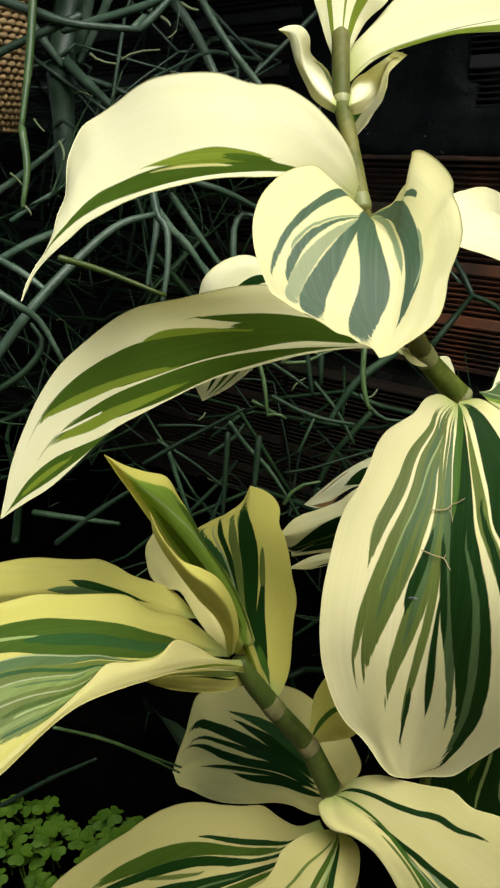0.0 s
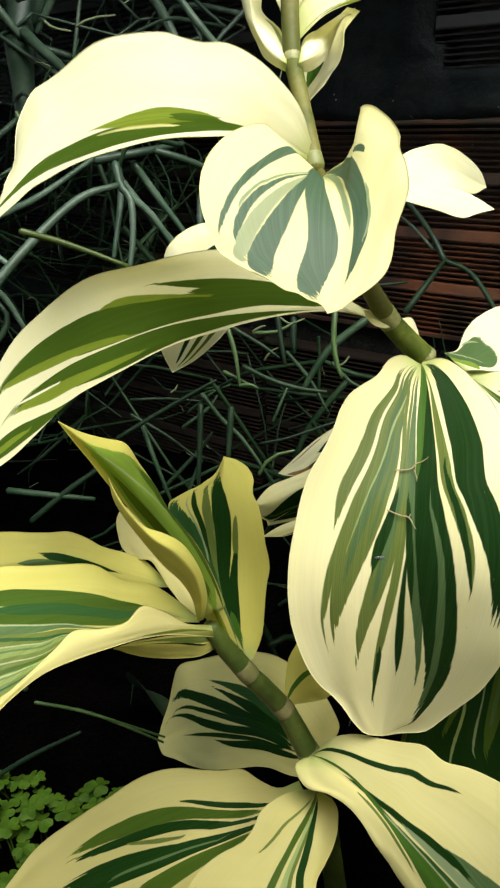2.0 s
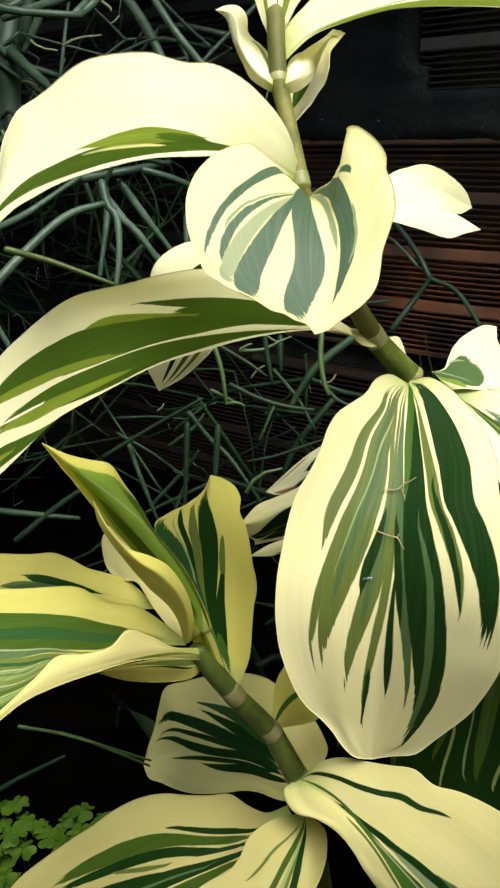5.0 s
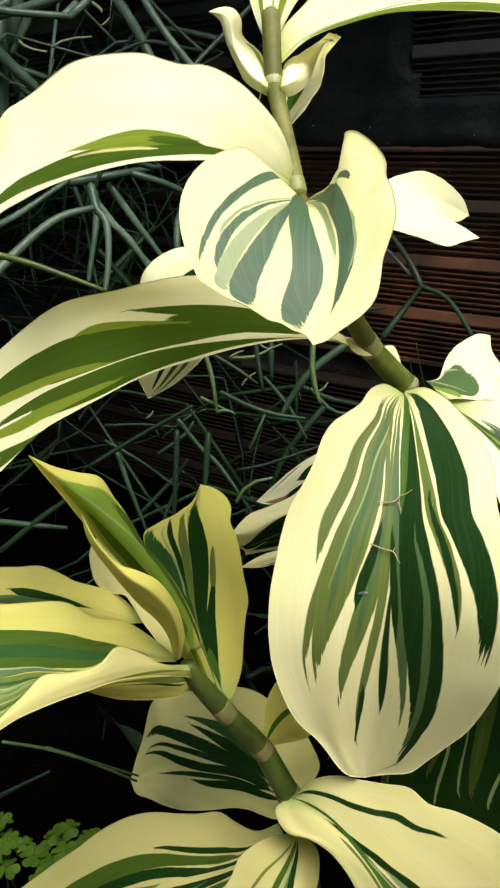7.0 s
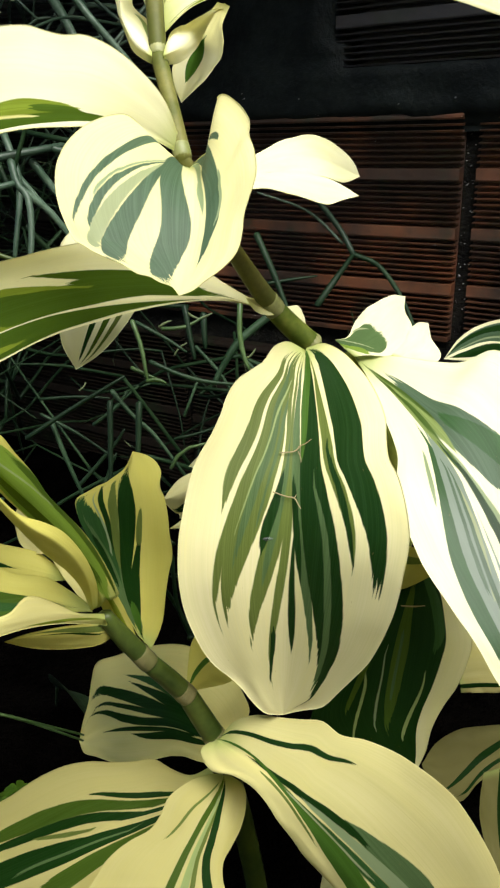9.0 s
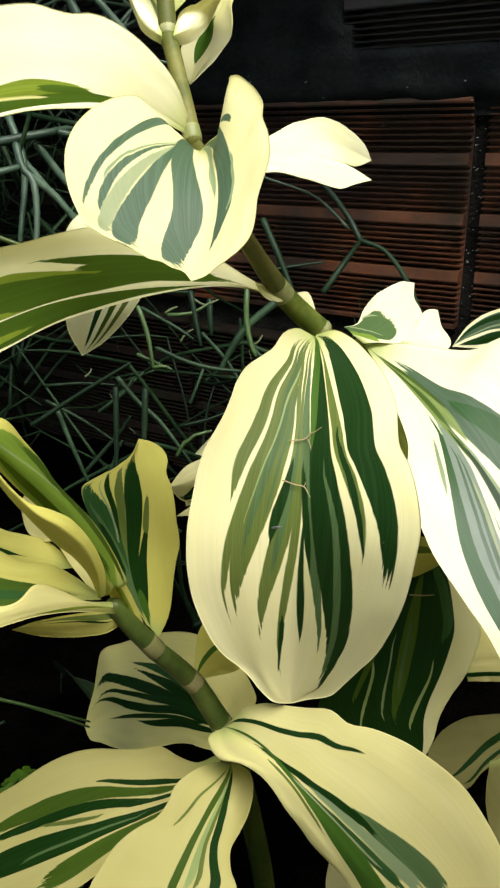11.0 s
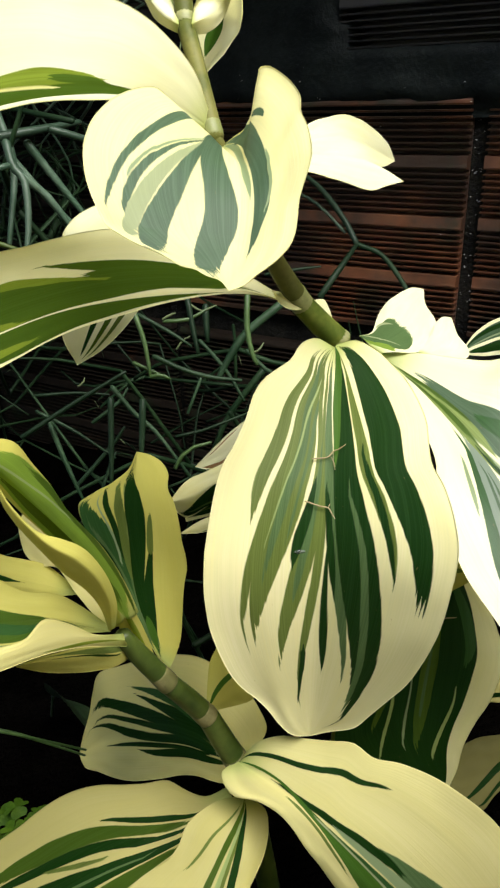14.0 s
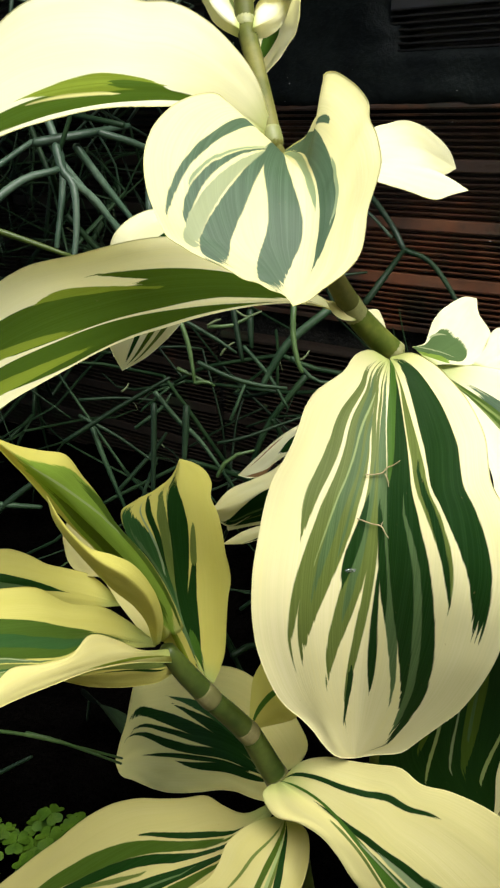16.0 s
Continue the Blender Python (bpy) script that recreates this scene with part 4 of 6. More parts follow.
leaf(shoots[1], 
     [(-8.2, 245.6, 222.1), (-9.9, 240.1, 238.2), (-14.3, 235.5, 251.5), (-18.7, 230.6, 264.2), (-23.5, 225.3, 275.9), (-28.4, 220.4, 286.4), (-32.7, 217.0, 296.1), (-36.5, 213.4, 305.5), (-39.7, 207.6, 315.6), (-42.0, 199.6, 326.0)],
     [(-2.5, 237.6, 230.9), (-6.7, 234.4, 247.7), (-11.9, 228.3, 264.7), (-17.9, 220.4, 280.8), (-23.5, 212.6, 295.4), (-29.1, 206.3, 308.0), (-35.3, 202.0, 318.0), (-42.0, 199.6, 326.0)],
     [(1.9, 247.7, 226.0), (-0.9, 247.4, 236.6), (-4.3, 245.7, 247.6), (-8.3, 242.9, 258.4), (-12.9, 238.9, 269.0), (-17.2, 234.0, 279.6), (-20.2, 229.6, 290.2), (-23.7, 225.1, 299.9), (-26.6, 219.4, 309.7), (-31.8, 211.3, 315.3), (-37.2, 204.6, 320.4), (-42.0, 199.6, 326.0)],
     [(0.181, -0.829, 1.378, -0.71, 0.213, 3.213, -3.654, 0.53, 0.019, 0.871, 'f'), (0.098, -1.943, 2.093, -0.647, 0.169, 0.824, -1.25, 0.341, 0.094, 0.724, 'o'), (0.784, -0.449, 1.318, -0.989, 0.129, 0.366, -0.26, -0.124, 0.05, 0.655, 'o'), (0.563, -0.779, 0.206, 0, 0.054, -0.042, 0.036, 0, 0.451, 0.812, 'l')], bulge=0.3, ripple=0.0, thin=0.45, tint='z')
leaf(shoots[1], 
     [(-8.6, 238.4, 225.8), (-9.4, 229.9, 241.6), (-12.2, 222.0, 254.8), (-16.7, 215.5, 265.4), (-20.5, 211.6, 274.3), (-24.0, 208.7, 282.5), (-27.4, 207.5, 289.5), (-30.0, 207.0, 296.4), (-30.9, 207.2, 303.5)],
     [(-7.2, 235.1, 228.5), (-6.0, 225.5, 246.7), (-8.0, 217.6, 262.1), (-12.8, 211.1, 273.9), (-18.9, 207.3, 281.6), (-23.7, 205.4, 289.5), (-27.8, 205.2, 296.7), (-30.9, 207.2, 303.5)],
     [(-6.0, 239.7, 226.6), (-4.3, 233.3, 240.2), (-4.9, 227.0, 253.2), (-7.3, 221.9, 264.3), (-10.9, 217.1, 273.7), (-16.1, 212.6, 280.4), (-21.6, 209.1, 285.1), (-25.5, 207.4, 291.2), (-28.6, 207.1, 297.3), (-30.9, 207.2, 303.5)],
     [], bulge=0.1, ripple=0.0, tint='z', thin=0.3, groove=0.0)
leaf(shoots[1], 
     [(-0.2, 252.7, 201.8), (-5.4, 251.9, 214.5), (-8.9, 251.6, 228.5), (-9.8, 250.5, 241.0)],
     [(3.2, 249.0, 203.5), (-0.1, 248.4, 216.9), (-5.0, 248.1, 230.7), (-9.3, 250.1, 242.5)],
     [(6.6, 251.7, 199.9), (3.6, 251.9, 212.6), (-1.6, 252.1, 227.7), (-8.7, 250.9, 241.9)],
     [(0.1, 0, 0, 0, 0.33, -0.12, 0, 0, 0, 0.7, 'a')], bulge=0.1, ripple=0.0, tint='z', thin=0.5)
leaf(shoots[1], 
     [(6.8, 255.9, 198.3), (3.1, 263.8, 200.5), (-0.8, 272.1, 202.8), (-4.6, 281.6, 204.6), (-8.5, 292.8, 205.7), (-12.8, 305.8, 206.2), (-17.4, 320.1, 206.4), (-22.5, 335.8, 206.5), (-27.8, 353.3, 206.3), (-30.7, 371.7, 207.0), (-22.8, 384.8, 206.5), (-13.4, 393.0, 207.4), (-4.7, 401.0, 210.5), (0.2, 410.0, 217.2)],
     [(9.2, 255.3, 195.2), (7.0, 268.4, 199.8), (5.1, 283.7, 203.8), (3.4, 300.9, 207.7), (1.9, 321.1, 211.1), (0.8, 346.4, 213.2), (-0.3, 379.5, 213.3), (0.2, 410.0, 217.2)],
     [(11.6, 253.2, 192.6), (14.5, 257.8, 195.0), (16.7, 263.3, 197.4), (17.9, 269.7, 199.6), (18.6, 276.8, 201.5), (19.4, 284.9, 203.0), (20.5, 293.7, 204.2), (22.2, 303.3, 205.2), (22.2, 313.5, 206.1), (21.2, 324.3, 206.9), (20.8, 335.7, 208.0), (20.1, 347.5, 209.2), (18.8, 359.6, 210.5), (16.3, 372.1, 211.6), (17.3, 384.5, 213.6), (14.3, 395.4, 216.1), (8.0, 403.9, 217.3), (0.2, 410.0, 217.2)],
     [(-0.295, -1.086, 1.866, -0.993, 0.386, 0.819, -2.52, 1.369, 0.06, 0.571, 'e'), (-0.777, -0.116, 0.932, -0.948, 0.23, -0.06, 0.893, -0.965, 0.116, 0.708, 'q'), (-0.802, 0.286, -0.056, -0.3, 0.056, 1.119, -2.341, 1.221, 0.031, 0.608, 'e'), (-0.675, -0.187, 0.023, 0, 0.057, 0.146, -0.167, 0, 0.279, 0.533, 'd'), (-0.527, 0.316, -0.615, 0, 0.024, 0.02, -0.038, 0, 0.451, 0.759, 'p'), (-0.397, -0.263, 1.043, -1.275, 0.034, 0.095, -0.098, 0.02, 0.442, 0.799, 'd'), (-0.351, -0.187, 1.523, -1.677, 0.065, 0.134, -0.214, 0.093, 0.364, 0.846, 'g'), (-0.215, 0.25, -0.471, 0, 0.018, -0.013, 0.035, 0, 0.592, 0.84, 't')] + [(-0.313, -0.279, 2.957, -2.819, 0.17, -0.081, 0.079, 0.101, 0.147, 0.925, 'd'), (-0.271, 0.709, -0.612, 0.399, 0.147, 0.597, -1.535, 0.869, 0.038, 0.533, 'd'), (0.2, 0.055, 0.033, 0, 0.068, 0.067, -0.099, 0, 0.514, 0.683, 'g'), (-0.416, 0.502, -0.326, 0, -0.025, 1.115, -1.025, 0, 0.009, 0.207, 'm')], bulge=0.05, ripple=0.0, tint='z')
leaf(shoots[1], 
     [(-24.1, 279.6, 215.9), (-29.8, 283.5, 220.8), (-36.4, 286.4, 225.4), (-44.3, 286.2, 228.8), (-51.8, 284.0, 233.1), (-58.4, 283.1, 238.6), (-65.6, 283.1, 241.9), (-73.7, 282.4, 242.1), (-81.7, 281.1, 243.2), (-89.2, 279.1, 245.1), (-96.5, 276.3, 246.3), (-103.5, 273.1, 246.5), (-110.4, 270.2, 246.9), (-117.2, 267.1, 246.9), (-123.4, 263.6, 245.8), (-129.4, 260.0, 244.1)],
     [(-23.5, 277.3, 216.6), (-39.4, 279.8, 222.3), (-54.8, 276.7, 230.2), (-70.8, 274.5, 233.0), (-86.1, 269.7, 234.4), (-100.5, 264.0, 236.5), (-114.9, 260.9, 239.7), (-129.4, 260.0, 244.1)],
     [(-23.4, 276.5, 215.9), (-38.7, 277.0, 215.9), (-53.5, 276.1, 219.3), (-68.2, 274.9, 221.4), (-82.9, 273.1, 222.0), (-96.3, 268.4, 223.5), (-108.9, 262.9, 225.6), (-120.3, 260.3, 233.0), (-129.4, 260.0, 244.1)],
     [(0.267, -0.087, -0.44, -0.03, 0.061, 0.527, -0.318, -0.22, 0.213, 0.486, 'd'), (0.275, 0.112, -1.045, 0.634, 0.076, 0.326, -0.067, -0.321, 0.335, 0.567, 'e')], bulge=0.05, ripple=0.0, tint='y', thin=0.25)
leaf(shoots[1], 
     [(-9.4, 248.8, 219.7), (-18.0, 248.5, 229.4), (-26.9, 247.9, 237.2), (-37.7, 245.7, 241.0), (-47.0, 244.4, 248.5), (-57.2, 240.6, 252.0), (-67.1, 236.0, 254.8), (-76.3, 231.0, 258.2), (-84.6, 224.6, 259.9), (-91.9, 217.3, 261.3), (-98.3, 209.6, 261.9), (-102.8, 201.4, 260.3), (-104.5, 193.1, 256.6), (-104.7, 184.9, 252.6), (-103.6, 177.0, 248.5), (-101.8, 169.5, 244.3), (-99.3, 162.5, 240.2), (-96.4, 155.9, 236.3)],
     [(-8.8, 242.7, 223.3), (-27.3, 235.9, 235.3), (-45.0, 225.7, 243.5), (-60.7, 214.2, 250.4), (-74.6, 203.0, 254.9), (-85.4, 191.0, 254.3), (-92.2, 178.7, 249.9), (-95.2, 166.9, 243.3), (-96.4, 155.9, 236.3)],
     [(-8.0, 238.5, 224.9), (-18.0, 231.2, 231.5), (-26.7, 224.9, 240.0), (-33.7, 215.3, 241.6), (-41.7, 207.5, 246.3), (-48.8, 200.3, 249.4), (-53.3, 192.5, 247.7), (-58.2, 185.7, 246.1), (-63.1, 179.5, 244.4), (-68.0, 173.9, 242.6), (-72.8, 168.9, 240.5), (-78.1, 164.7, 238.5), (-83.8, 161.1, 236.8), (-89.9, 158.1, 235.7), (-96.4, 155.9, 236.3)],
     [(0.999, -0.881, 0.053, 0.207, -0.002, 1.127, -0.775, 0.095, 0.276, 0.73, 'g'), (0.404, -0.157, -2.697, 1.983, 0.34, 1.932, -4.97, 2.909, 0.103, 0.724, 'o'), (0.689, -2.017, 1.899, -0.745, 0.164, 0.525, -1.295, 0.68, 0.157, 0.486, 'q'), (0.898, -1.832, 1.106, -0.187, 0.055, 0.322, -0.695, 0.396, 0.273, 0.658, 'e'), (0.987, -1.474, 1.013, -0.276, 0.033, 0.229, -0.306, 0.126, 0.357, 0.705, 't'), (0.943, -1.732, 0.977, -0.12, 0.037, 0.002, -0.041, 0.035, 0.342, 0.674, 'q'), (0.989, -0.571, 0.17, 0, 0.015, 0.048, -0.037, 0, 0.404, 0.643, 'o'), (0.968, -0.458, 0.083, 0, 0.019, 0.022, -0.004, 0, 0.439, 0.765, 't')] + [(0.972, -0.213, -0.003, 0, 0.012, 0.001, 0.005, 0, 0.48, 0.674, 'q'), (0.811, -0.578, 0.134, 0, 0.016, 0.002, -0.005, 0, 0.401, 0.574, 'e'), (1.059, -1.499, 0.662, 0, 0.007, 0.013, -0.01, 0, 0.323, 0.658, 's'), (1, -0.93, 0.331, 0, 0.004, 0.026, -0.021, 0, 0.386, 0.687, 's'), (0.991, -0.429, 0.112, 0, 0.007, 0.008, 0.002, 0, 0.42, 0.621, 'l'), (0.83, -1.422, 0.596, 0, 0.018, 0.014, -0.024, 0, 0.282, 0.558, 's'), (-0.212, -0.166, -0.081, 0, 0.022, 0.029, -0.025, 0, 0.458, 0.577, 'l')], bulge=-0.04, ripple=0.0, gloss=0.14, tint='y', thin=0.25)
leaf(shoots[1], 
     [(-3.6, 237.0, 224.5), (-12.2, 228.8, 231.7), (-19.2, 222.6, 241.8), (-26.0, 216.5, 249.2), (-31.1, 208.5, 248.1), (-38.5, 202.9, 250.3), (-45.8, 198.1, 253.6), (-50.3, 191.2, 252.3), (-54.7, 184.6, 251.1), (-59.2, 178.7, 249.8), (-63.6, 173.4, 248.3), (-68.0, 168.6, 246.5), (-72.4, 164.3, 244.5), (-77.1, 160.6, 242.4), (-82.5, 157.7, 241.1), (-88.3, 155.2, 240.4), (-93.9, 152.8, 239.7)],
     [(-2.9, 233.0, 224.9), (-17.6, 219.6, 239.0), (-30.3, 206.7, 246.2), (-42.2, 196.1, 250.8), (-51.8, 185.3, 251.4), (-59.6, 175.5, 249.6), (-66.8, 167.1, 246.6), (-74.4, 160.5, 242.9), (-83.9, 156.2, 240.5), (-94.1, 153.0, 239.1)],
     [(-2.5, 234.8, 220.6), (-14.7, 222.1, 232.3), (-25.8, 210.7, 240.0), (-35.6, 200.5, 244.3), (-44.6, 191.5, 247.5), (-52.7, 183.2, 249.3), (-59.4, 175.6, 248.3), (-65.1, 168.8, 245.8), (-70.9, 162.9, 242.8), (-77.7, 158.4, 240.2), (-85.8, 155.3, 239.4), (-93.9, 152.6, 239.2)],
     [(0.042, 2.056, -1.325, 0, 0.028, 0.488, -0.523, 0, 0.006, 0.194, 'a')], bulge=0.12, ripple=0.0, tint='k', groove=0.0)
leaf(shoots[1], 
     [(-2.2, 247.9, 213.4), (-10.3, 243.0, 216.4), (-18.1, 238.6, 219.2), (-25.7, 234.3, 221.4), (-33.1, 230.8, 222.6), (-40.3, 228.1, 222.1)],
     [(-1.9, 243.9, 212.5), (-9.8, 239.1, 214.6), (-17.6, 234.9, 217.8), (-25.2, 231.2, 220.9), (-32.6, 228.9, 222.6), (-40.3, 228.1, 222.1)],
     [(-1.5, 245.3, 207.7), (-7.6, 240.3, 207.6), (-14.5, 236.4, 209.7), (-21.2, 233.4, 212.3), (-27.8, 231.1, 215.0), (-34.2, 229.4, 218.3), (-40.3, 228.1, 222.1)],
     [(-0.191, -0.596, -0.454, 0.499, 0.304, 0.494, -1.766, 0.932, 0.016, 0.868, 'g'), (0.256, -1.351, 1.122, 0, 0.067, 0.141, -0.203, 0, 0.135, 0.79, 'd')], bulge=0.1, ripple=0.0, tint='y', thin=0.25)
leaf(shoots[1], 
     [(-10.7, 251.7, 216.1), (-15.0, 257.5, 217.8), (-19.2, 263.6, 219.8), (-23.4, 269.6, 222.1), (-27.2, 275.9, 224.8), (-31.3, 281.8, 226.6), (-38.7, 286.5, 224.9), (-44.5, 292.5, 226.4), (-47.4, 299.4, 230.1), (-48.5, 306.5, 234.4), (-45.9, 313.3, 237.8)],
     [(-9.5, 251.1, 217.3), (-14.4, 262.7, 221.6), (-20.7, 274.4, 225.9), (-28.4, 286.7, 229.7), (-37.6, 299.7, 233.0), (-45.9, 313.3, 237.8)],
     [(-8.4, 252.1, 217.1), (-10.3, 262.4, 221.3), (-15.2, 272.5, 224.9), (-21.6, 282.5, 228.4), (-28.9, 292.8, 231.6), (-36.3, 303.4, 235.4), (-45.9, 313.3, 237.8)],
     [], bulge=0.05, ripple=0.0, tint='k', groove=0.0)
leaf(shoots[1], 
     [(39.6, 267.2, 126.3), (49.8, 275.4, 122.4), (55.4, 286.0, 121.6), (53.7, 298.2, 122.1), (49.9, 310.3, 122.4), (43.7, 321.5, 122.2), (36.1, 332.0, 122.2), (27.4, 341.6, 122.0), (16.7, 349.7, 119.1), (5.0, 356.4, 114.0), (-7.0, 362.0, 107.8), (-19.3, 366.9, 100.9), (-31.7, 371.2, 93.7), (-36.8, 371.7, 79.0), (-40.8, 371.3, 63.8), (-45.7, 370.2, 49.2), (-49.5, 367.9, 35.2)],
     [(37.7, 267.9, 123.0), (26.7, 278.5, 119.6), (15.1, 294.1, 111.5), (1.7, 311.3, 99.6), (-14.0, 333.1, 80.9), (-32.0, 356.6, 55.8), (-49.5, 367.9, 35.2)],
     [(36.9, 265.7, 123.3), (38.2, 265.2, 114.5), (33.0, 267.1, 110.1), (26.6, 271.8, 107.5), (20.5, 278.4, 104.3), (13.8, 285.2, 98.6), (6.5, 292.2, 90.6), (-1.2, 299.7, 81.8), (-9.4, 308.2, 72.8), (-17.9, 318.3, 63.2), (-26.8, 330.7, 53.0), (-35.6, 344.7, 43.8), (-45.0, 356.8, 35.6), (-49.5, 367.9, 35.2)],
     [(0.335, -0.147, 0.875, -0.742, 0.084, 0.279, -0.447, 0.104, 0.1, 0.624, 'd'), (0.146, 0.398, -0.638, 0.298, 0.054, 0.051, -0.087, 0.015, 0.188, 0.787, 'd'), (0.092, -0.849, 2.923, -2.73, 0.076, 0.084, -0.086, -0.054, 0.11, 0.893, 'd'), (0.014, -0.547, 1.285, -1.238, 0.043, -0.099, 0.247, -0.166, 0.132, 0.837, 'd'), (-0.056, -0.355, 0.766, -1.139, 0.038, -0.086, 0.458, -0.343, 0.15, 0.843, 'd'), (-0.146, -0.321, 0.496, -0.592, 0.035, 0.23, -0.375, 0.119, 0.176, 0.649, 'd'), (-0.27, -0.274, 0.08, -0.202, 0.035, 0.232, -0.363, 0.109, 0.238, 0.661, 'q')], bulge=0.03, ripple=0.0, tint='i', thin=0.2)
leaf(shoots[1], 
     [(33.6, 268.9, 105.5), (23.6, 268.2, 101.9), (14.3, 270.1, 105.4), (6.0, 271.7, 111.5), (-4.1, 270.0, 113.2), (-13.9, 267.6, 116.7), (-23.2, 264.4, 121.8), (-32.0, 259.4, 126.3), (-39.7, 252.4, 130.2), (-46.2, 244.3, 133.6), (-51.8, 235.7, 136.8), (-57.3, 227.5, 140.7), (-62.1, 219.4, 144.2), (-66.6, 211.5, 147.5), (-70.6, 204.0, 150.6), (-73.9, 196.6, 152.7), (-76.5, 189.4, 153.9), (-78.9, 182.5, 154.9), (-81.2, 176.0, 155.9), (-83.6, 170.3, 156.2)],
     [(34.5, 266.2, 104.8), (16.8, 260.1, 98.9), (-1.2, 252.5, 98.3), (-18.0, 242.8, 101.8), (-32.7, 230.2, 107.9), (-45.7, 216.7, 117.5), (-56.7, 203.2, 127.4), (-66.0, 189.9, 137.1), (-74.8, 178.8, 147.0), (-83.6, 170.3, 156.2)],
     [(35.5, 264.1, 104.3), (17.7, 253.1, 94.9), (-0.7, 241.0, 90.8), (-17.5, 226.6, 91.2), (-33.0, 211.5, 95.7), (-48.3, 198.3, 105.3), (-62.4, 186.6, 118.1), (-74.4, 176.5, 135.3), (-83.6, 170.3, 156.2)],
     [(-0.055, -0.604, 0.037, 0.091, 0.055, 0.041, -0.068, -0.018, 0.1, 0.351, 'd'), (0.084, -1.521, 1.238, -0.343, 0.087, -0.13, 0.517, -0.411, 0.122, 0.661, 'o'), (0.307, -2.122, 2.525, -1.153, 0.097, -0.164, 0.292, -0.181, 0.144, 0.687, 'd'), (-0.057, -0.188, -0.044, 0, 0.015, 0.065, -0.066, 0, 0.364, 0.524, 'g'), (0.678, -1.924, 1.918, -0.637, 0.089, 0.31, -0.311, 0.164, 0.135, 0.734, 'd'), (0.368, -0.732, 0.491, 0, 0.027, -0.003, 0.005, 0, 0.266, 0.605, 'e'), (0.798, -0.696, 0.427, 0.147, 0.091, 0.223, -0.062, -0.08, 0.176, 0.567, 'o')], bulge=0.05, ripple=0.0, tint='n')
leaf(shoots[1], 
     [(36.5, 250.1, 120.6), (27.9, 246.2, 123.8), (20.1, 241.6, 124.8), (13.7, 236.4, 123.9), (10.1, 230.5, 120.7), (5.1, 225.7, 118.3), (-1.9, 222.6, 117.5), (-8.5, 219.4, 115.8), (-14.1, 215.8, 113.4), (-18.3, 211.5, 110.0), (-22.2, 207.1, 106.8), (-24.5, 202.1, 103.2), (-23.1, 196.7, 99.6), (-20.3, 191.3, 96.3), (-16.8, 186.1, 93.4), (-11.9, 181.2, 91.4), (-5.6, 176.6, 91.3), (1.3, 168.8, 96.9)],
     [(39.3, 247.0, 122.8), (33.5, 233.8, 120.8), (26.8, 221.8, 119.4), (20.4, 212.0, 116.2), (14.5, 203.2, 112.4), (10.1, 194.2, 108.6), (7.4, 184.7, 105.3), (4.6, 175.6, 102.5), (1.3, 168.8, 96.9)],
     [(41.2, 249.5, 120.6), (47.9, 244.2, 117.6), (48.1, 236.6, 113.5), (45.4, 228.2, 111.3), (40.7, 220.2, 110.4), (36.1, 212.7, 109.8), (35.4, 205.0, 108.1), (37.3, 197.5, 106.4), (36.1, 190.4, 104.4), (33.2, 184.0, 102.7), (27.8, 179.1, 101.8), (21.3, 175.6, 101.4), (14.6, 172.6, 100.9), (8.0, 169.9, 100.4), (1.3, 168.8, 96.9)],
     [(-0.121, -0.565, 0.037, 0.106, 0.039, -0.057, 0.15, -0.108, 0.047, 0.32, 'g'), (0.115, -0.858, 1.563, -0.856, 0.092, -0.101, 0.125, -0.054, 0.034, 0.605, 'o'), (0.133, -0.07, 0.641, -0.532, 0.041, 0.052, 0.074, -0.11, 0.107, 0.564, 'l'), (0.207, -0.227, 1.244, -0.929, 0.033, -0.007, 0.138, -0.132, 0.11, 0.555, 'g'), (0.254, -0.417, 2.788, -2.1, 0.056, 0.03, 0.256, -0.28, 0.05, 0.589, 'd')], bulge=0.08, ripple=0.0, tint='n')
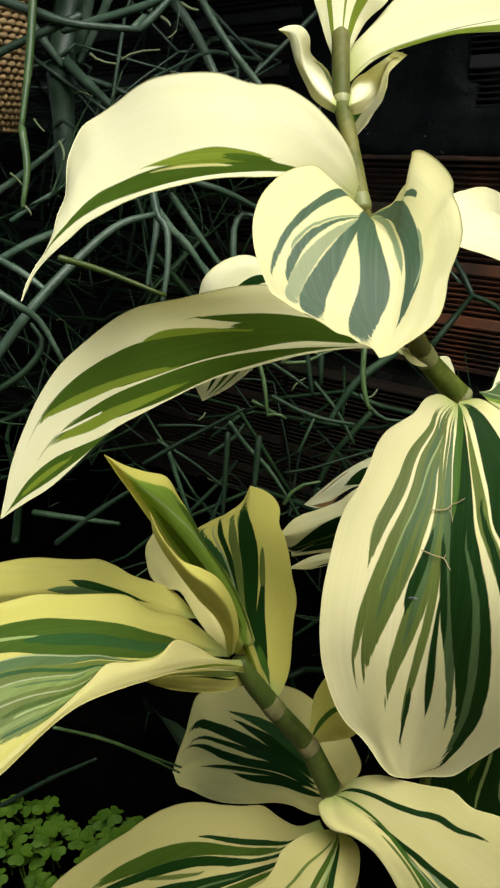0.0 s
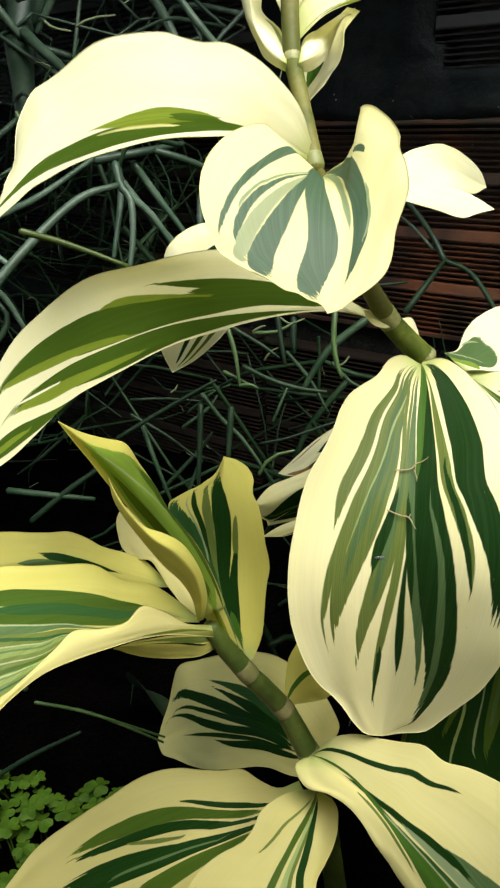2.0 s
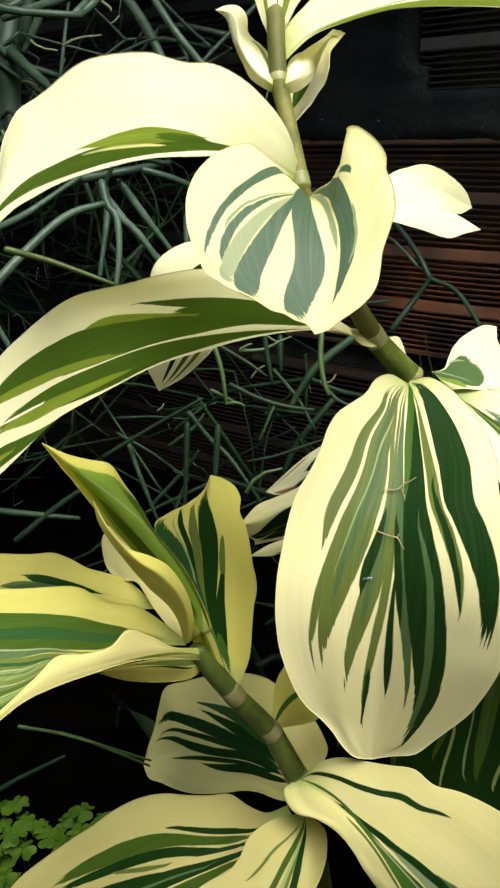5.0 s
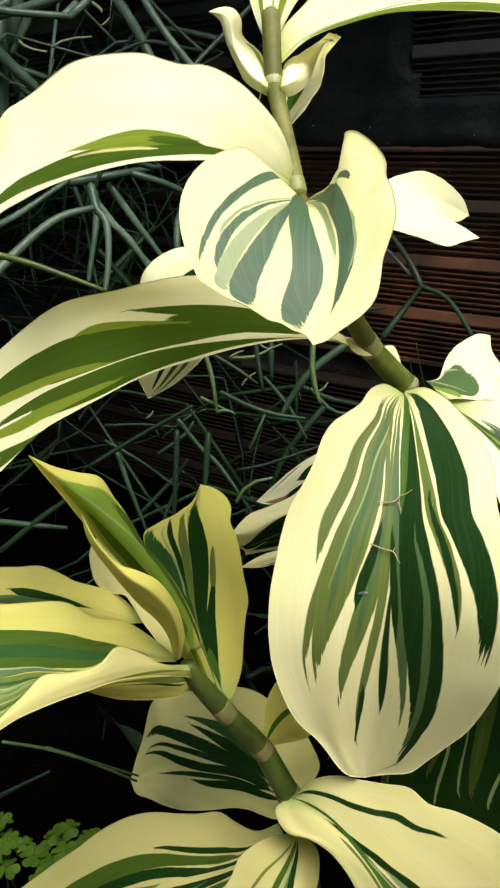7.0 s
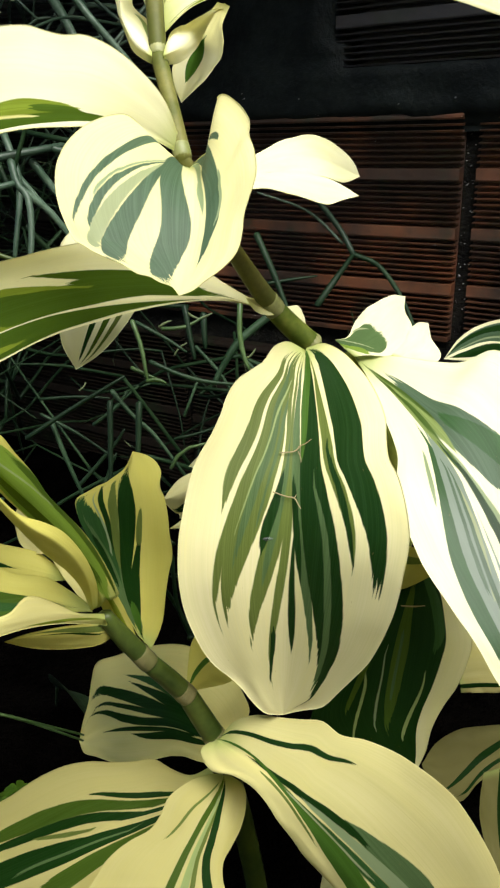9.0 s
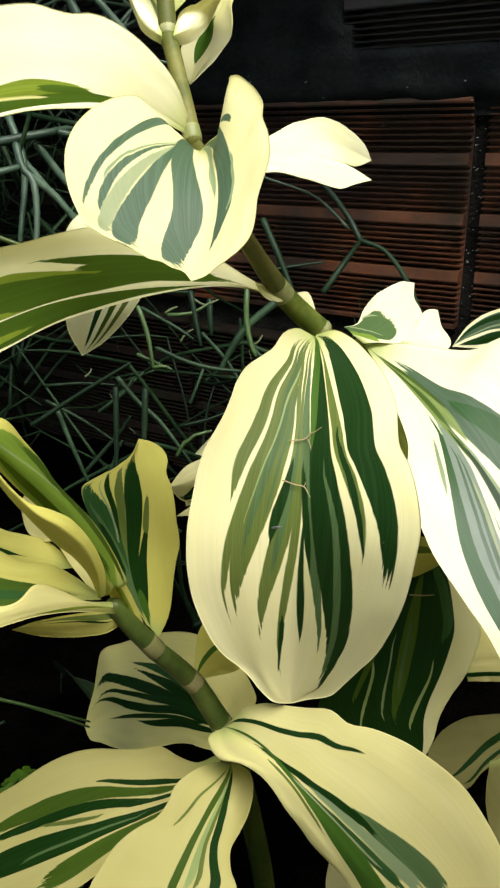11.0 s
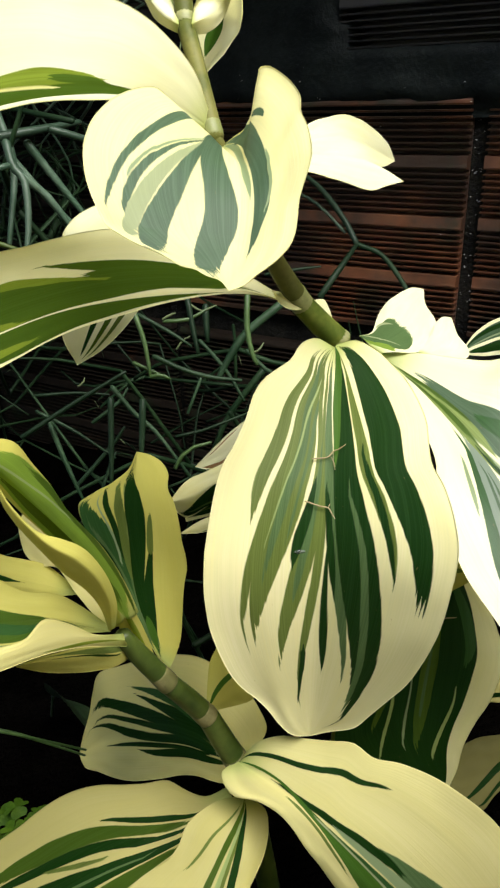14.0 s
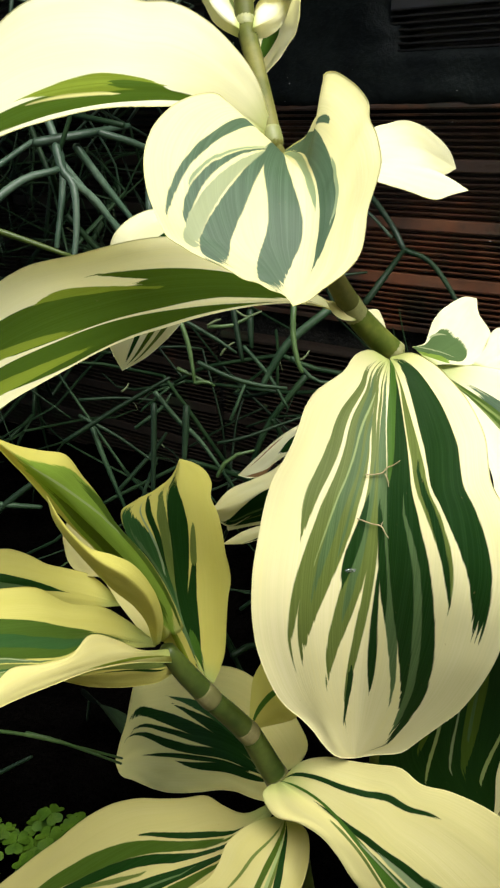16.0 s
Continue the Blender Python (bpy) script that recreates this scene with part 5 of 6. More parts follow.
leaf(shoots[1], 
     [(38.6, 249.2, 143.4), (45.7, 248.4, 152.8), (55.0, 245.3, 158.1), (64.4, 240.4, 160.1), (73.5, 235.4, 162.4), (82.2, 230.3, 165.1), (88.4, 223.6, 163.4), (96.4, 218.7, 164.7), (104.0, 214.1, 163.9), (111.3, 209.9, 161.6), (118.1, 206.2, 157.9), (124.7, 202.9, 153.1), (130.7, 199.7, 147.1), (135.6, 196.8, 139.7), (140.1, 194.1, 131.3), (144.4, 191.6, 122.2), (148.1, 189.3, 112.4), (150.5, 187.0, 101.9), (151.1, 184.9, 91.0), (150.9, 182.8, 79.8), (150.2, 180.7, 68.6), (149.0, 178.7, 57.3)],
     [(37.2, 246.3, 145.1), (52.0, 231.5, 145.5), (63.3, 218.1, 141.4), (73.2, 207.3, 134.0), (82.5, 199.0, 123.6), (91.9, 192.4, 110.7), (104.0, 187.7, 97.8), (117.8, 184.2, 84.3), (133.1, 181.3, 70.9), (149.0, 178.7, 57.3)],
     [(36.0, 248.5, 143.1), (29.9, 244.1, 141.5), (33.7, 236.5, 137.4), (42.5, 230.7, 139.6), (50.1, 224.5, 138.9), (55.6, 218.6, 135.5), (59.9, 213.2, 130.1), (64.9, 208.6, 124.5), (69.5, 204.5, 118.1), (75.4, 201.0, 112.2), (81.3, 197.8, 105.8), (85.9, 194.4, 98.3), (90.6, 191.2, 90.5), (97.0, 188.4, 83.9), (104.5, 186.1, 78.1), (112.6, 184.0, 72.9), (121.3, 182.3, 68.4), (130.3, 181.0, 64.5), (139.7, 179.9, 61.0), (149.0, 178.7, 57.3)],
     [(-0.648, 0.981, -2.235, 1.161, 0.065, -0.086, 0.157, -0.124, 0.025, 0.354, 'd'), (-0.233, -0.196, 0.006, 0.065, 0.023, 0.19, -0.227, 0.119, 0.392, 0.705, 'e'), (-0.028, -0.217, -0.173, 0.163, 0.039, -0.035, 0.148, -0.128, 0.116, 0.486, 'd'), (-0.114, -0.094, -0.177, 0.165, 0.02, 0.067, -0.08, 0.055, 0.292, 0.665, 'p'), (-0.034, -0.044, -0.195, 0.145, 0.02, 0.035, 0.005, -0.014, 0.26, 0.636, 'q'), (-0.211, 1.047, -1.423, 1.074, 0.065, -0.471, 1.752, -0.953, 0.019, 0.708, 'm'), (-0.026, -0.048, -0.038, 0, 0.013, -0.015, 0.012, 0, 0.238, 0.558, 's'), (0.122, 0.126, 0.153, 0, 0.057, 0.012, -0.041, 0, 0.169, 0.398, 'g')], bulge=0.05, ripple=0.0, gloss=0.1, tint='k', thin=0.35)
leaf(shoots[1], 
     [(25.6, 254.0, 169.6), (26.9, 261.0, 176.7), (29.6, 268.1, 184.0), (37.2, 274.9, 188.0), (48.9, 280.9, 184.9), (59.5, 282.6, 174.6)],
     [(25.8, 252.3, 169.6), (29.6, 256.3, 174.6), (35.9, 260.8, 176.9), (43.8, 267.2, 175.8), (51.6, 275.4, 174.6), (59.5, 282.6, 174.6)],
     [(26.3, 252.7, 168.2), (35.1, 255.6, 166.9), (44.3, 260.3, 164.5), (51.9, 267.5, 164.7), (56.4, 275.7, 167.9), (59.5, 282.6, 174.6)],
     [(0.007, -0.319, 0.191, 0.184, 0.147, 0.085, -0.626, 0.496, 0.075, 0.781, 'm')], bulge=0.08, ripple=0.0, tint='z')
leaf(shoots[2], 
     [(94.3, 390.0, 255.5), (83.0, 389.7, 250.9), (72.6, 394.7, 244.1), (62.3, 400.8, 235.8), (52.5, 406.0, 225.8), (43.0, 410.6, 214.5), (33.2, 414.5, 202.4)],
     [(94.2, 384.9, 245.0), (80.7, 385.8, 242.2), (68.6, 392.3, 235.3), (57.4, 400.3, 224.1), (46.4, 407.3, 211.6), (33.2, 414.5, 202.4)],
     [(94.2, 381.0, 235.3), (86.6, 381.4, 234.7), (79.5, 383.9, 233.0), (72.7, 388.2, 230.1), (65.9, 393.1, 226.3), (59.2, 398.2, 221.2), (53.2, 402.2, 214.6), (47.9, 405.0, 206.8), (40.6, 409.4, 202.8), (33.2, 414.5, 202.4)],
     [(0.672, 0.444, -2.229, 1.244, 0.348, -0.97, 5.494, -4.873, 0, 0.643, 'd'), (-0.304, 0.809, 0.374, 0, 0.034, -0.01, 0.011, 0, 0.404, 0.429, 'l'), (0.995, 0.431, -2.089, 1.431, 0.007, -0.663, 3.291, -2.688, 0.539, 0.953, 'r'), (-0.801, 0.099, 0.154, 0, 0.037, 0.103, -0.146, 0, 0.599, 0.934, 'r')], bulge=0.06, ripple=0.0, tint='w', thin=0.3, groove=0.0)
leaf(shoots[2], 
     [(81.6, 367.7, 243.8), (70.7, 372.7, 237.9), (59.7, 377.2, 231.4), (50.1, 380.8, 221.5), (38.8, 387.7, 212.6), (26.9, 393.8, 204.0), (16.0, 394.0, 191.0)],
     [(80.9, 359.4, 232.0), (67.9, 362.8, 227.9), (55.2, 367.3, 221.3), (42.8, 374.6, 211.9), (30.2, 383.0, 200.5), (16.0, 394.0, 191.0)],
     [(82.1, 359.7, 216.5), (71.1, 364.8, 212.5), (60.0, 370.2, 207.2), (48.8, 377.1, 200.3), (37.4, 384.4, 191.9), (25.8, 391.0, 182.4), (16.0, 394.0, 191.0)],
     [(0.623, 0.143, -1.542, 1.702, 0.379, 0.079, 1.15, -1.577, 0.044, 0.9, 'd'), (0.793, 0.402, -0.486, 0, 0.039, 0.064, -0.073, 0, 0.386, 0.834, 'e'), (-0.201, -0.695, 0.132, 0, 0.001, -0.001, 0.004, 0, 0.417, 0.439, 'r')], bulge=0.12, ripple=0.0, tint='c', thin=0.3, groove=0.0)
leaf(shoots[2], 
     [(74.0, 333.4, 220.3), (63.7, 337.1, 216.9), (53.1, 341.3, 213.2), (42.4, 346.3, 208.7), (31.6, 351.2, 202.4), (20.5, 354.1, 193.7)],
     [(73.9, 330.8, 215.9), (63.5, 334.1, 213.3), (53.0, 338.3, 210.2), (42.2, 343.5, 206.7), (31.6, 349.0, 200.6), (20.5, 354.1, 193.7)],
     [(74.1, 329.2, 208.6), (63.7, 333.3, 206.4), (53.2, 338.0, 203.9), (42.4, 343.3, 202.6), (31.7, 348.4, 196.9), (20.5, 354.1, 193.7)],
     [(0.515, 0.563, -0.107, 0, 0.407, -0.334, -0.139, 0, 0.05, 0.931, 'd')], bulge=0.06, ripple=0.0, tint='c', thin=0.2)
leaf(shoots[2], 
     [(83.7, 370.6, 217.3), (59.8, 381.4, 205.0), (41.9, 389.3, 193.2), (25.0, 402.2, 178.0)],
     [(83.3, 365.3, 209.7), (59.6, 377.8, 199.0), (41.9, 387.5, 188.9), (25.4, 401.4, 176.1)],
     [(83.8, 363.2, 199.6), (59.8, 376.0, 192.0), (42.0, 386.8, 184.8), (25.7, 400.5, 173.9)],
     [(0, 0, 0, 0, 0.77, -0.28, 0, 0, 0, 0.95, 'd'), (-0.2, 0, 0, 0, 0.066, -0.024, 0, 0, 0, 0.9, 'g')], bulge=0.1, ripple=0.0, tint='c', thin=0.2)
leaf(shoots[2], 
     [(137.6, 293.6, 201.0), (125.2, 285.4, 188.4), (113.3, 277.6, 175.6), (101.1, 271.4, 162.6), (88.9, 266.5, 148.9), (82.5, 259.7, 134.4), (93.4, 249.9, 124.5), (108.6, 242.1, 119.9), (126.6, 237.4, 121.1)],
     [(141.6, 291.8, 203.4), (134.1, 279.5, 187.3), (127.3, 267.7, 171.4), (122.0, 256.3, 155.4), (119.8, 245.6, 138.8), (126.6, 237.4, 121.1)],
     [(147.2, 292.7, 200.7), (152.5, 285.8, 193.7), (156.7, 278.5, 186.6), (158.6, 270.4, 179.4), (158.9, 262.2, 172.3), (154.4, 256.0, 164.7), (148.6, 251.1, 156.8), (141.5, 247.4, 149.6), (135.7, 244.0, 141.1), (132.2, 240.5, 131.0), (126.6, 237.4, 121.1)],
     [(-0.5, 0, 0, 0, 0.62, 0, 0, 0, 0, 1.4, 'd'), (0.2, -0.1, -0.05, 0, 0.48, -0.06, 0, 0, 0, 1.25, 'd'), (-0.015, -0.102, 0.492, -0.532, 0.082, 0.2, -0.373, 0.153, 0.166, 0.765, 'o'), (-0.44, 0.346, -0.564, 0, 0.014, 0.021, -0.015, 0, 0.492, 0.727, 'l'), (-0.245, 0.241, -0.312, 0, 0.01, -0.001, 0.011, 0, 0.426, 0.727, 'p'), (-0.542, 0.231, -0.269, 0, 0.058, -0.008, -0.021, 0, 0.364, 0.627, 'o'), (0.417, 0.139, -0.436, 0, 0.01, 0.046, 0.009, 0, 0.539, 0.831, 'l'), (-0.018, 0.006, -0.056, 0, 0.029, -0.009, -0.004, 0, 0.357, 0.655, 'e')] + [(0.325, 0.665, -0.505, 0, 0.111, 0.013, -0.068, 0, 0.078, 0.436, 'q')], bulge=0.05, ripple=0.0, tint='c', gloss=0.08)
leaf(shoots[2], 
     [(122.5, 298.9, 218.5), (131.6, 287.1, 213.7), (141.3, 282.7, 210.9), (150.8, 278.4, 208.1)],
     [(121.0, 291.6, 207.2), (130.4, 281.6, 206.4), (140.2, 278.7, 206.7), (150.3, 276.8, 207.0)],
     [(120.3, 285.5, 188.9), (130.2, 278.4, 194.4), (141.8, 277.7, 200.1), (150.6, 277.3, 205.7)],
     [(-0.2, 0, 0, 0, 0.275, -0.1, 0, 0, 0, 0.8, 'g')], bulge=0.1, ripple=0.0, tint='y')
leaf(shoots[2], 
     [(237.6, 331.9, 48.8), (219.9, 329.4, 50.8), (202.5, 327.3, 53.4), (185.8, 325.4, 54.6), (170.7, 321.2, 51.1), (158.3, 311.4, 45.1)],
     [(234.0, 321.0, 36.9), (217.6, 318.5, 39.8), (201.6, 315.4, 41.4), (186.7, 312.4, 40.3), (172.0, 309.9, 39.8), (158.3, 311.4, 45.1)],
     [(230.7, 310.9, 24.6), (217.4, 311.6, 33.7), (203.0, 308.3, 36.0), (190.4, 303.9, 32.4), (180.1, 299.1, 25.9), (167.2, 297.8, 27.0), (159.9, 302.7, 36.0), (158.3, 311.4, 45.1)],
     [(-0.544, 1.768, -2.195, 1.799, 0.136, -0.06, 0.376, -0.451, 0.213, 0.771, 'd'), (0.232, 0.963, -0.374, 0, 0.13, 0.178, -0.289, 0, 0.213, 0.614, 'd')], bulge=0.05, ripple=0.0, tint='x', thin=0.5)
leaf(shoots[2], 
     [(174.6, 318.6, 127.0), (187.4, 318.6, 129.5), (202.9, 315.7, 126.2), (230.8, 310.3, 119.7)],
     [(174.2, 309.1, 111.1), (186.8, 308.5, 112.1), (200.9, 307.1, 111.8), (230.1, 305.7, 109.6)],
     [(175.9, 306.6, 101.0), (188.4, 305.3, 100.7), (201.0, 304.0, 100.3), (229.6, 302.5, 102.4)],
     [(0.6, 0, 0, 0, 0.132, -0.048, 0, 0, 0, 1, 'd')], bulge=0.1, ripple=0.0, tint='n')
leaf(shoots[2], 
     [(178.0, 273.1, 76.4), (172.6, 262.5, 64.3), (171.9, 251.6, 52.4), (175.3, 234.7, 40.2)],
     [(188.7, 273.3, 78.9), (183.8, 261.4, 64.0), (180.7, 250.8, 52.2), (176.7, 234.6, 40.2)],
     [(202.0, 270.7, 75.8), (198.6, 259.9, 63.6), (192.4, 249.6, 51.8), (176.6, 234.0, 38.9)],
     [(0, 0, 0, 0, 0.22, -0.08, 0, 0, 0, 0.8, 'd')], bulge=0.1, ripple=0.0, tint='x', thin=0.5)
leaf(shoots[1], 
     [(84.6, 234.9, 71.2), (79.4, 221.9, 66.0), (80.2, 212.0, 56.4), (90.8, 199.1, 42.4)],
     [(92.7, 234.1, 71.0), (92.9, 221.9, 63.7), (93.5, 212.0, 54.1), (90.8, 199.1, 42.4)],
     [(103.5, 233.0, 70.7), (109.6, 222.9, 59.5), (107.2, 212.5, 50.8), (90.8, 198.9, 41.9)],
     [], bulge=0.1, ripple=0.0, tint='c')
leaf(shoots[2], 
     [(17.7, 386.6, 347.9), (-3.5, 395.0, 355.5), (-23.4, 395.4, 344.1), (-28.9, 400.0, 316.6), (-33.1, 409.9, 288.6), (-28.1, 417.9, 268.6)],
     [(18.8, 380.1, 345.3), (3.7, 385.3, 337.4), (-6.2, 391.6, 321.6), (-15.4, 399.2, 301.3), (-23.0, 409.5, 282.2), (-28.1, 417.9, 268.6)],
     [(20.2, 379.0, 342.8), (17.8, 378.1, 327.5), (12.7, 382.3, 312.0), (1.4, 391.6, 295.7), (-12.5, 406.5, 279.9), (-28.1, 417.8, 268.3)],
     [(-0.3, 0, 0, 0, 0.132, -0.048, 0, 0, 0.1, 0.55, 'd'), (0.2, -0.1, 0, 0, 0.11, -0.04, 0, 0, 0.3, 0.9, 'd'), (0.5, -0.05, 0, 0, 0.088, -0.032, 0, 0, 0.4, 0.92, 'o'), (0.75, -0.05, 0, 0, 0.066, -0.024, 0, 0, 0.3, 0.9, 'g')], bulge=0.08, ripple=0.03, tint='w', thin=0.2)

# ---- pencil cactus ----
cactus = empty("pencil_cactus", (-0.06, 0.55, 0.0), "tangled grey-green pencil cactus with thin leafless stems", "plant")


def twig(points, radius, skin):
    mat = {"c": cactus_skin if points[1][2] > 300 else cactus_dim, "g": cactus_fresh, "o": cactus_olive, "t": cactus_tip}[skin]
    r = radius * (0.77 if radius < 7 else 0.9) / 1000
    verts, faces = tube(np.array(points) / 1000, [r, r * 0.95, r * 0.62], 9, 0.006, 0.06)
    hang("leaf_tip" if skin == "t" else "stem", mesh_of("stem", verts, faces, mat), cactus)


twig([(-152.4, 484.0, 486.8), (-139.7, 482.4, 482.7), (-120.7, 480.0, 476.8), (-98.6, 477.4, 470.4), (-63.7, 487.5, 468.8)], 3.82, 'c')
twig([(-63.7, 487.5, 468.8), (-53.9, 490.8, 476.9), (-39.4, 496.9, 491.9)], 2.92, 'c')
twig([(-66.9, 487.8, 469.4), (-59.5, 502.8, 480.0), (-55.4, 519.4, 494.2)], 2.65, 'c')
twig([(-117.9, 474.3, 489.6), (-120.3, 459.3, 452.3), (-124.6, 444.8, 416.5)], 3.09, 'g')
twig([(-124.6, 444.8, 416.5), (-121.6, 436.7, 396.5), (-124.0, 428.6, 376.4)], 2.78, 'g')
twig([(-124.0, 601.6, 510.9), (-126.7, 589.9, 481.8), (-130.7, 579.6, 456.4), (-131.6, 578.8, 427.7), (-131.6, 569.9, 379.0)], 11.89, 'c')
twig([(-124.3, 569.9, 459.1), (-109.8, 554.2, 446.9), (-87.3, 535.8, 428.1)], 4.90, 'c')
twig([(-112.0, 565.9, 449.1), (-94.6, 574.5, 443.7), (-72.5, 581.0, 433.2)], 3.13, 'c')
twig([(-158.8, 574.2, 496.5), (-143.7, 567.2, 479.1), (-127.4, 569.2, 457.3)], 4.93, 'c')
twig([(-106.1, 577.1, 503.5), (-113.9, 577.1, 476.9), (-120.1, 582.5, 463.7)], 5.38, 'c')
twig([(-92.9, 575.6, 500.0), (-106.3, 577.1, 476.9), (-117.0, 575.5, 459.6)], 3.83, 'c')
twig([(-56.6, 631.7, 505.2), (-40.0, 622.3, 482.1), (-26.3, 611.5, 455.3), (-17.5, 611.5, 428.7)], 5.00, 'c')
twig([(-36.4, 577.1, 503.5), (-15.6, 563.7, 470.4), (9.0, 562.7, 441.3), (30.8, 562.0, 412.8)], 3.44, 'c')
twig([(49.1, 628.6, 497.5), (24.2, 619.2, 474.5), (-0.6, 609.9, 451.4)], 2.49, 'c')
twig([(-149.2, 404.1, 289.0), (-139.7, 408.9, 300.8), (-120.7, 418.3, 324.3), (-97.7, 438.6, 347.8), (-76.7, 456.0, 364.1), (-56.5, 468.8, 369.1)], 3.89, 'c')
twig([(-58.1, 473.6, 381.0), (-55.4, 468.5, 368.4), (-49.7, 465.4, 360.6), (-49.3, 457.1, 340.1), (-52.7, 448.2, 318.1)], 3.05, 'c')
twig([(-51.4, 466.6, 363.7), (-38.6, 472.2, 350.8), (-23.5, 473.5, 327.2)], 3.12, 'c')
twig([(-51.2, 505.2, 379.1), (-37.5, 507.4, 357.9), (-19.4, 507.9, 332.4)], 3.32, 'c')
twig([(-35.9, 497.3, 386.3), (-15.0, 505.2, 379.1), (7.0, 522.0, 367.3)], 2.91, 'c')
twig([(-11.1, 507.9, 332.4), (-10.7, 517.1, 355.1), (-5.1, 520.9, 364.5), (3.2, 520.3, 363.1)], 3.01, 'c')
twig([(-101.4, 408.0, 352.1), (-80.8, 415.6, 344.1), (-47.3, 420.5, 329.5)], 2.47, 'o')
twig([(-146.0, 429.2, 351.3), (-128.5, 435.0, 338.7), (-113.9, 430.7, 328.2)], 2.89, 'c')
twig([(-139.1, 402.4, 338.1), (-124.0, 398.6, 328.9), (-114.1, 404.9, 317.7), (-104.3, 406.5, 294.9)], 2.76, 'c')
twig([(-146.0, 399.4, 277.3), (-125.5, 404.7, 290.5), (-116.0, 410.3, 304.3), (-122.3, 414.5, 314.9)], 2.53, 'c')
twig([(-173.9, 524.8, 374.3), (-143.7, 533.0, 394.6), (-123.0, 539.7, 411.0)], 3.01, 'c')
twig([(-166.9, 487.6, 335.5), (-141.6, 493.0, 348.9), (-112.7, 497.8, 360.6), (-78.1, 517.1, 381.9)], 3.27, 'c')
twig([(-158.8, 519.2, 360.3), (-140.0, 524.1, 372.5), (-117.4, 529.1, 384.8)], 2.26, 'c')
twig([(-118.4, 403.7, 181.1), (-94.1, 410.8, 198.8), (-69.8, 416.6, 213.3)], 2.77, 'c')
twig([(-132.2, 410.8, 198.8), (-108.0, 409.5, 195.6), (-80.2, 408.2, 192.4)], 2.77, 'c')
twig([(-109.7, 330.0, 105.7), (-84.7, 335.5, 92.4), (-41.2, 344.7, 61.9)], 1.31, 'g')
twig([(-153.0, 343.3, 31.7), (-125.3, 349.1, 46.2), (-94.1, 354.3, 59.0)], 2.08, 'c')
twig([(149.0, 600.1, 255.1), (164.2, 606.7, 272.6), (184.4, 624.3, 290.9)], 3.76, 'c')
twig([(184.4, 624.3, 290.9), (174.1, 634.6, 311.5), (152.6, 637.1, 336.8), (118.6, 628.7, 360.2)], 3.27, 'c')
twig([(184.4, 624.3, 290.9), (205.0, 618.0, 281.2), (222.1, 605.0, 256.1), (232.0, 592.1, 229.8)], 2.85, 'c')
twig([(176.8, 634.2, 299.0), (150.1, 648.2, 324.6), (107.7, 654.2, 341.4)], 1.91, 'c')
twig([(100.8, 608.9, 313.3), (112.2, 594.5, 284.1), (124.0, 577.3, 248.8)], 3.62, 'c')
twig([(103.5, 591.8, 276.6), (126.2, 591.0, 279.2), (146.6, 590.1, 281.1)], 1.81, 'c')
twig([(-71.9, 490.2, 382.0), (-46.2, 500.6, 385.6), (-20.4, 522.0, 389.2)], 3.49, 'c')
twig([(-66.2, 506.9, 395.7), (-58.7, 493.2, 367.0), (-64.4, 475.0, 326.1)], 3.12, 'c')
twig([(-61.0, 496.3, 373.4), (-43.4, 494.9, 349.7), (-24.8, 494.6, 328.4)], 2.83, 'c')
twig([(-94.2, 353.3, 78.2), (-74.3, 349.2, 73.0), (-42.9, 348.6, 53.8)], 1.37, 'g')
twig([(4.2, 460.9, 284.7), (8.9, 454.0, 268.6), (11.1, 445.8, 249.4)], 2.08, 'g')
twig([(11.1, 445.8, 249.4), (17.7, 445.8, 250.0), (22.4, 444.6, 247.7)], 1.73, 'g')
twig([(5.9, 470.4, 281.5), (25.0, 464.9, 270.5), (37.1, 460.9, 262.2)], 1.77, 'c')
twig([(13.8, 450.4, 260.6), (30.9, 446.2, 252.4), (48.0, 443.3, 247.4), (65.3, 441.5, 245.0)], 2.08, 'c')
twig([(99.9, 496.9, 277.0), (74.9, 490.8, 259.9), (63.2, 485.6, 246.1), (54.5, 480.4, 233.0)], 3.77, 'c')
twig([(73.7, 470.7, 289.5), (72.1, 463.3, 271.6), (74.1, 457.0, 256.9), (76.7, 454.1, 250.3)], 2.48, 'g')
twig([(38.0, 502.1, 282.9), (40.4, 494.0, 263.8), (42.6, 487.7, 249.2)], 2.64, 'c')
twig([(21.8, 497.1, 269.2), (37.6, 496.6, 269.7), (51.0, 498.6, 275.8)], 1.88, 'g')
twig([(51.6, 528.7, 270.2), (51.2, 524.1, 259.2), (51.3, 519.2, 247.4)], 3.19, 'c')
twig([(-13.5, 463.9, 238.1), (-1.4, 457.0, 223.0), (12.7, 450.7, 209.5), (31.7, 438.6, 182.6)], 2.17, 'c')
twig([(5.5, 431.4, 240.2), (4.0, 424.9, 224.6), (2.1, 417.8, 207.4)], 2.71, 'c')
twig([(-14.3, 451.8, 235.0), (-15.8, 441.6, 210.5), (-17.7, 430.7, 184.4)], 2.48, 'c')
twig([(-68.7, 446.2, 216.0), (-43.5, 450.9, 229.7), (-22.0, 454.5, 240.6), (-4.0, 457.4, 249.6)], 2.12, 'c')
twig([(-60.6, 464.8, 235.3), (-37.1, 463.9, 235.7), (-15.5, 462.2, 233.8)], 1.45, 'c')
twig([(-62.3, 470.4, 222.7), (-38.8, 463.9, 209.5), (-15.3, 455.8, 192.9)], 1.48, 'c')
twig([(-42.6, 459.4, 172.6), (-17.4, 468.4, 196.6), (-8.8, 472.3, 207.0)], 1.88, 'c')
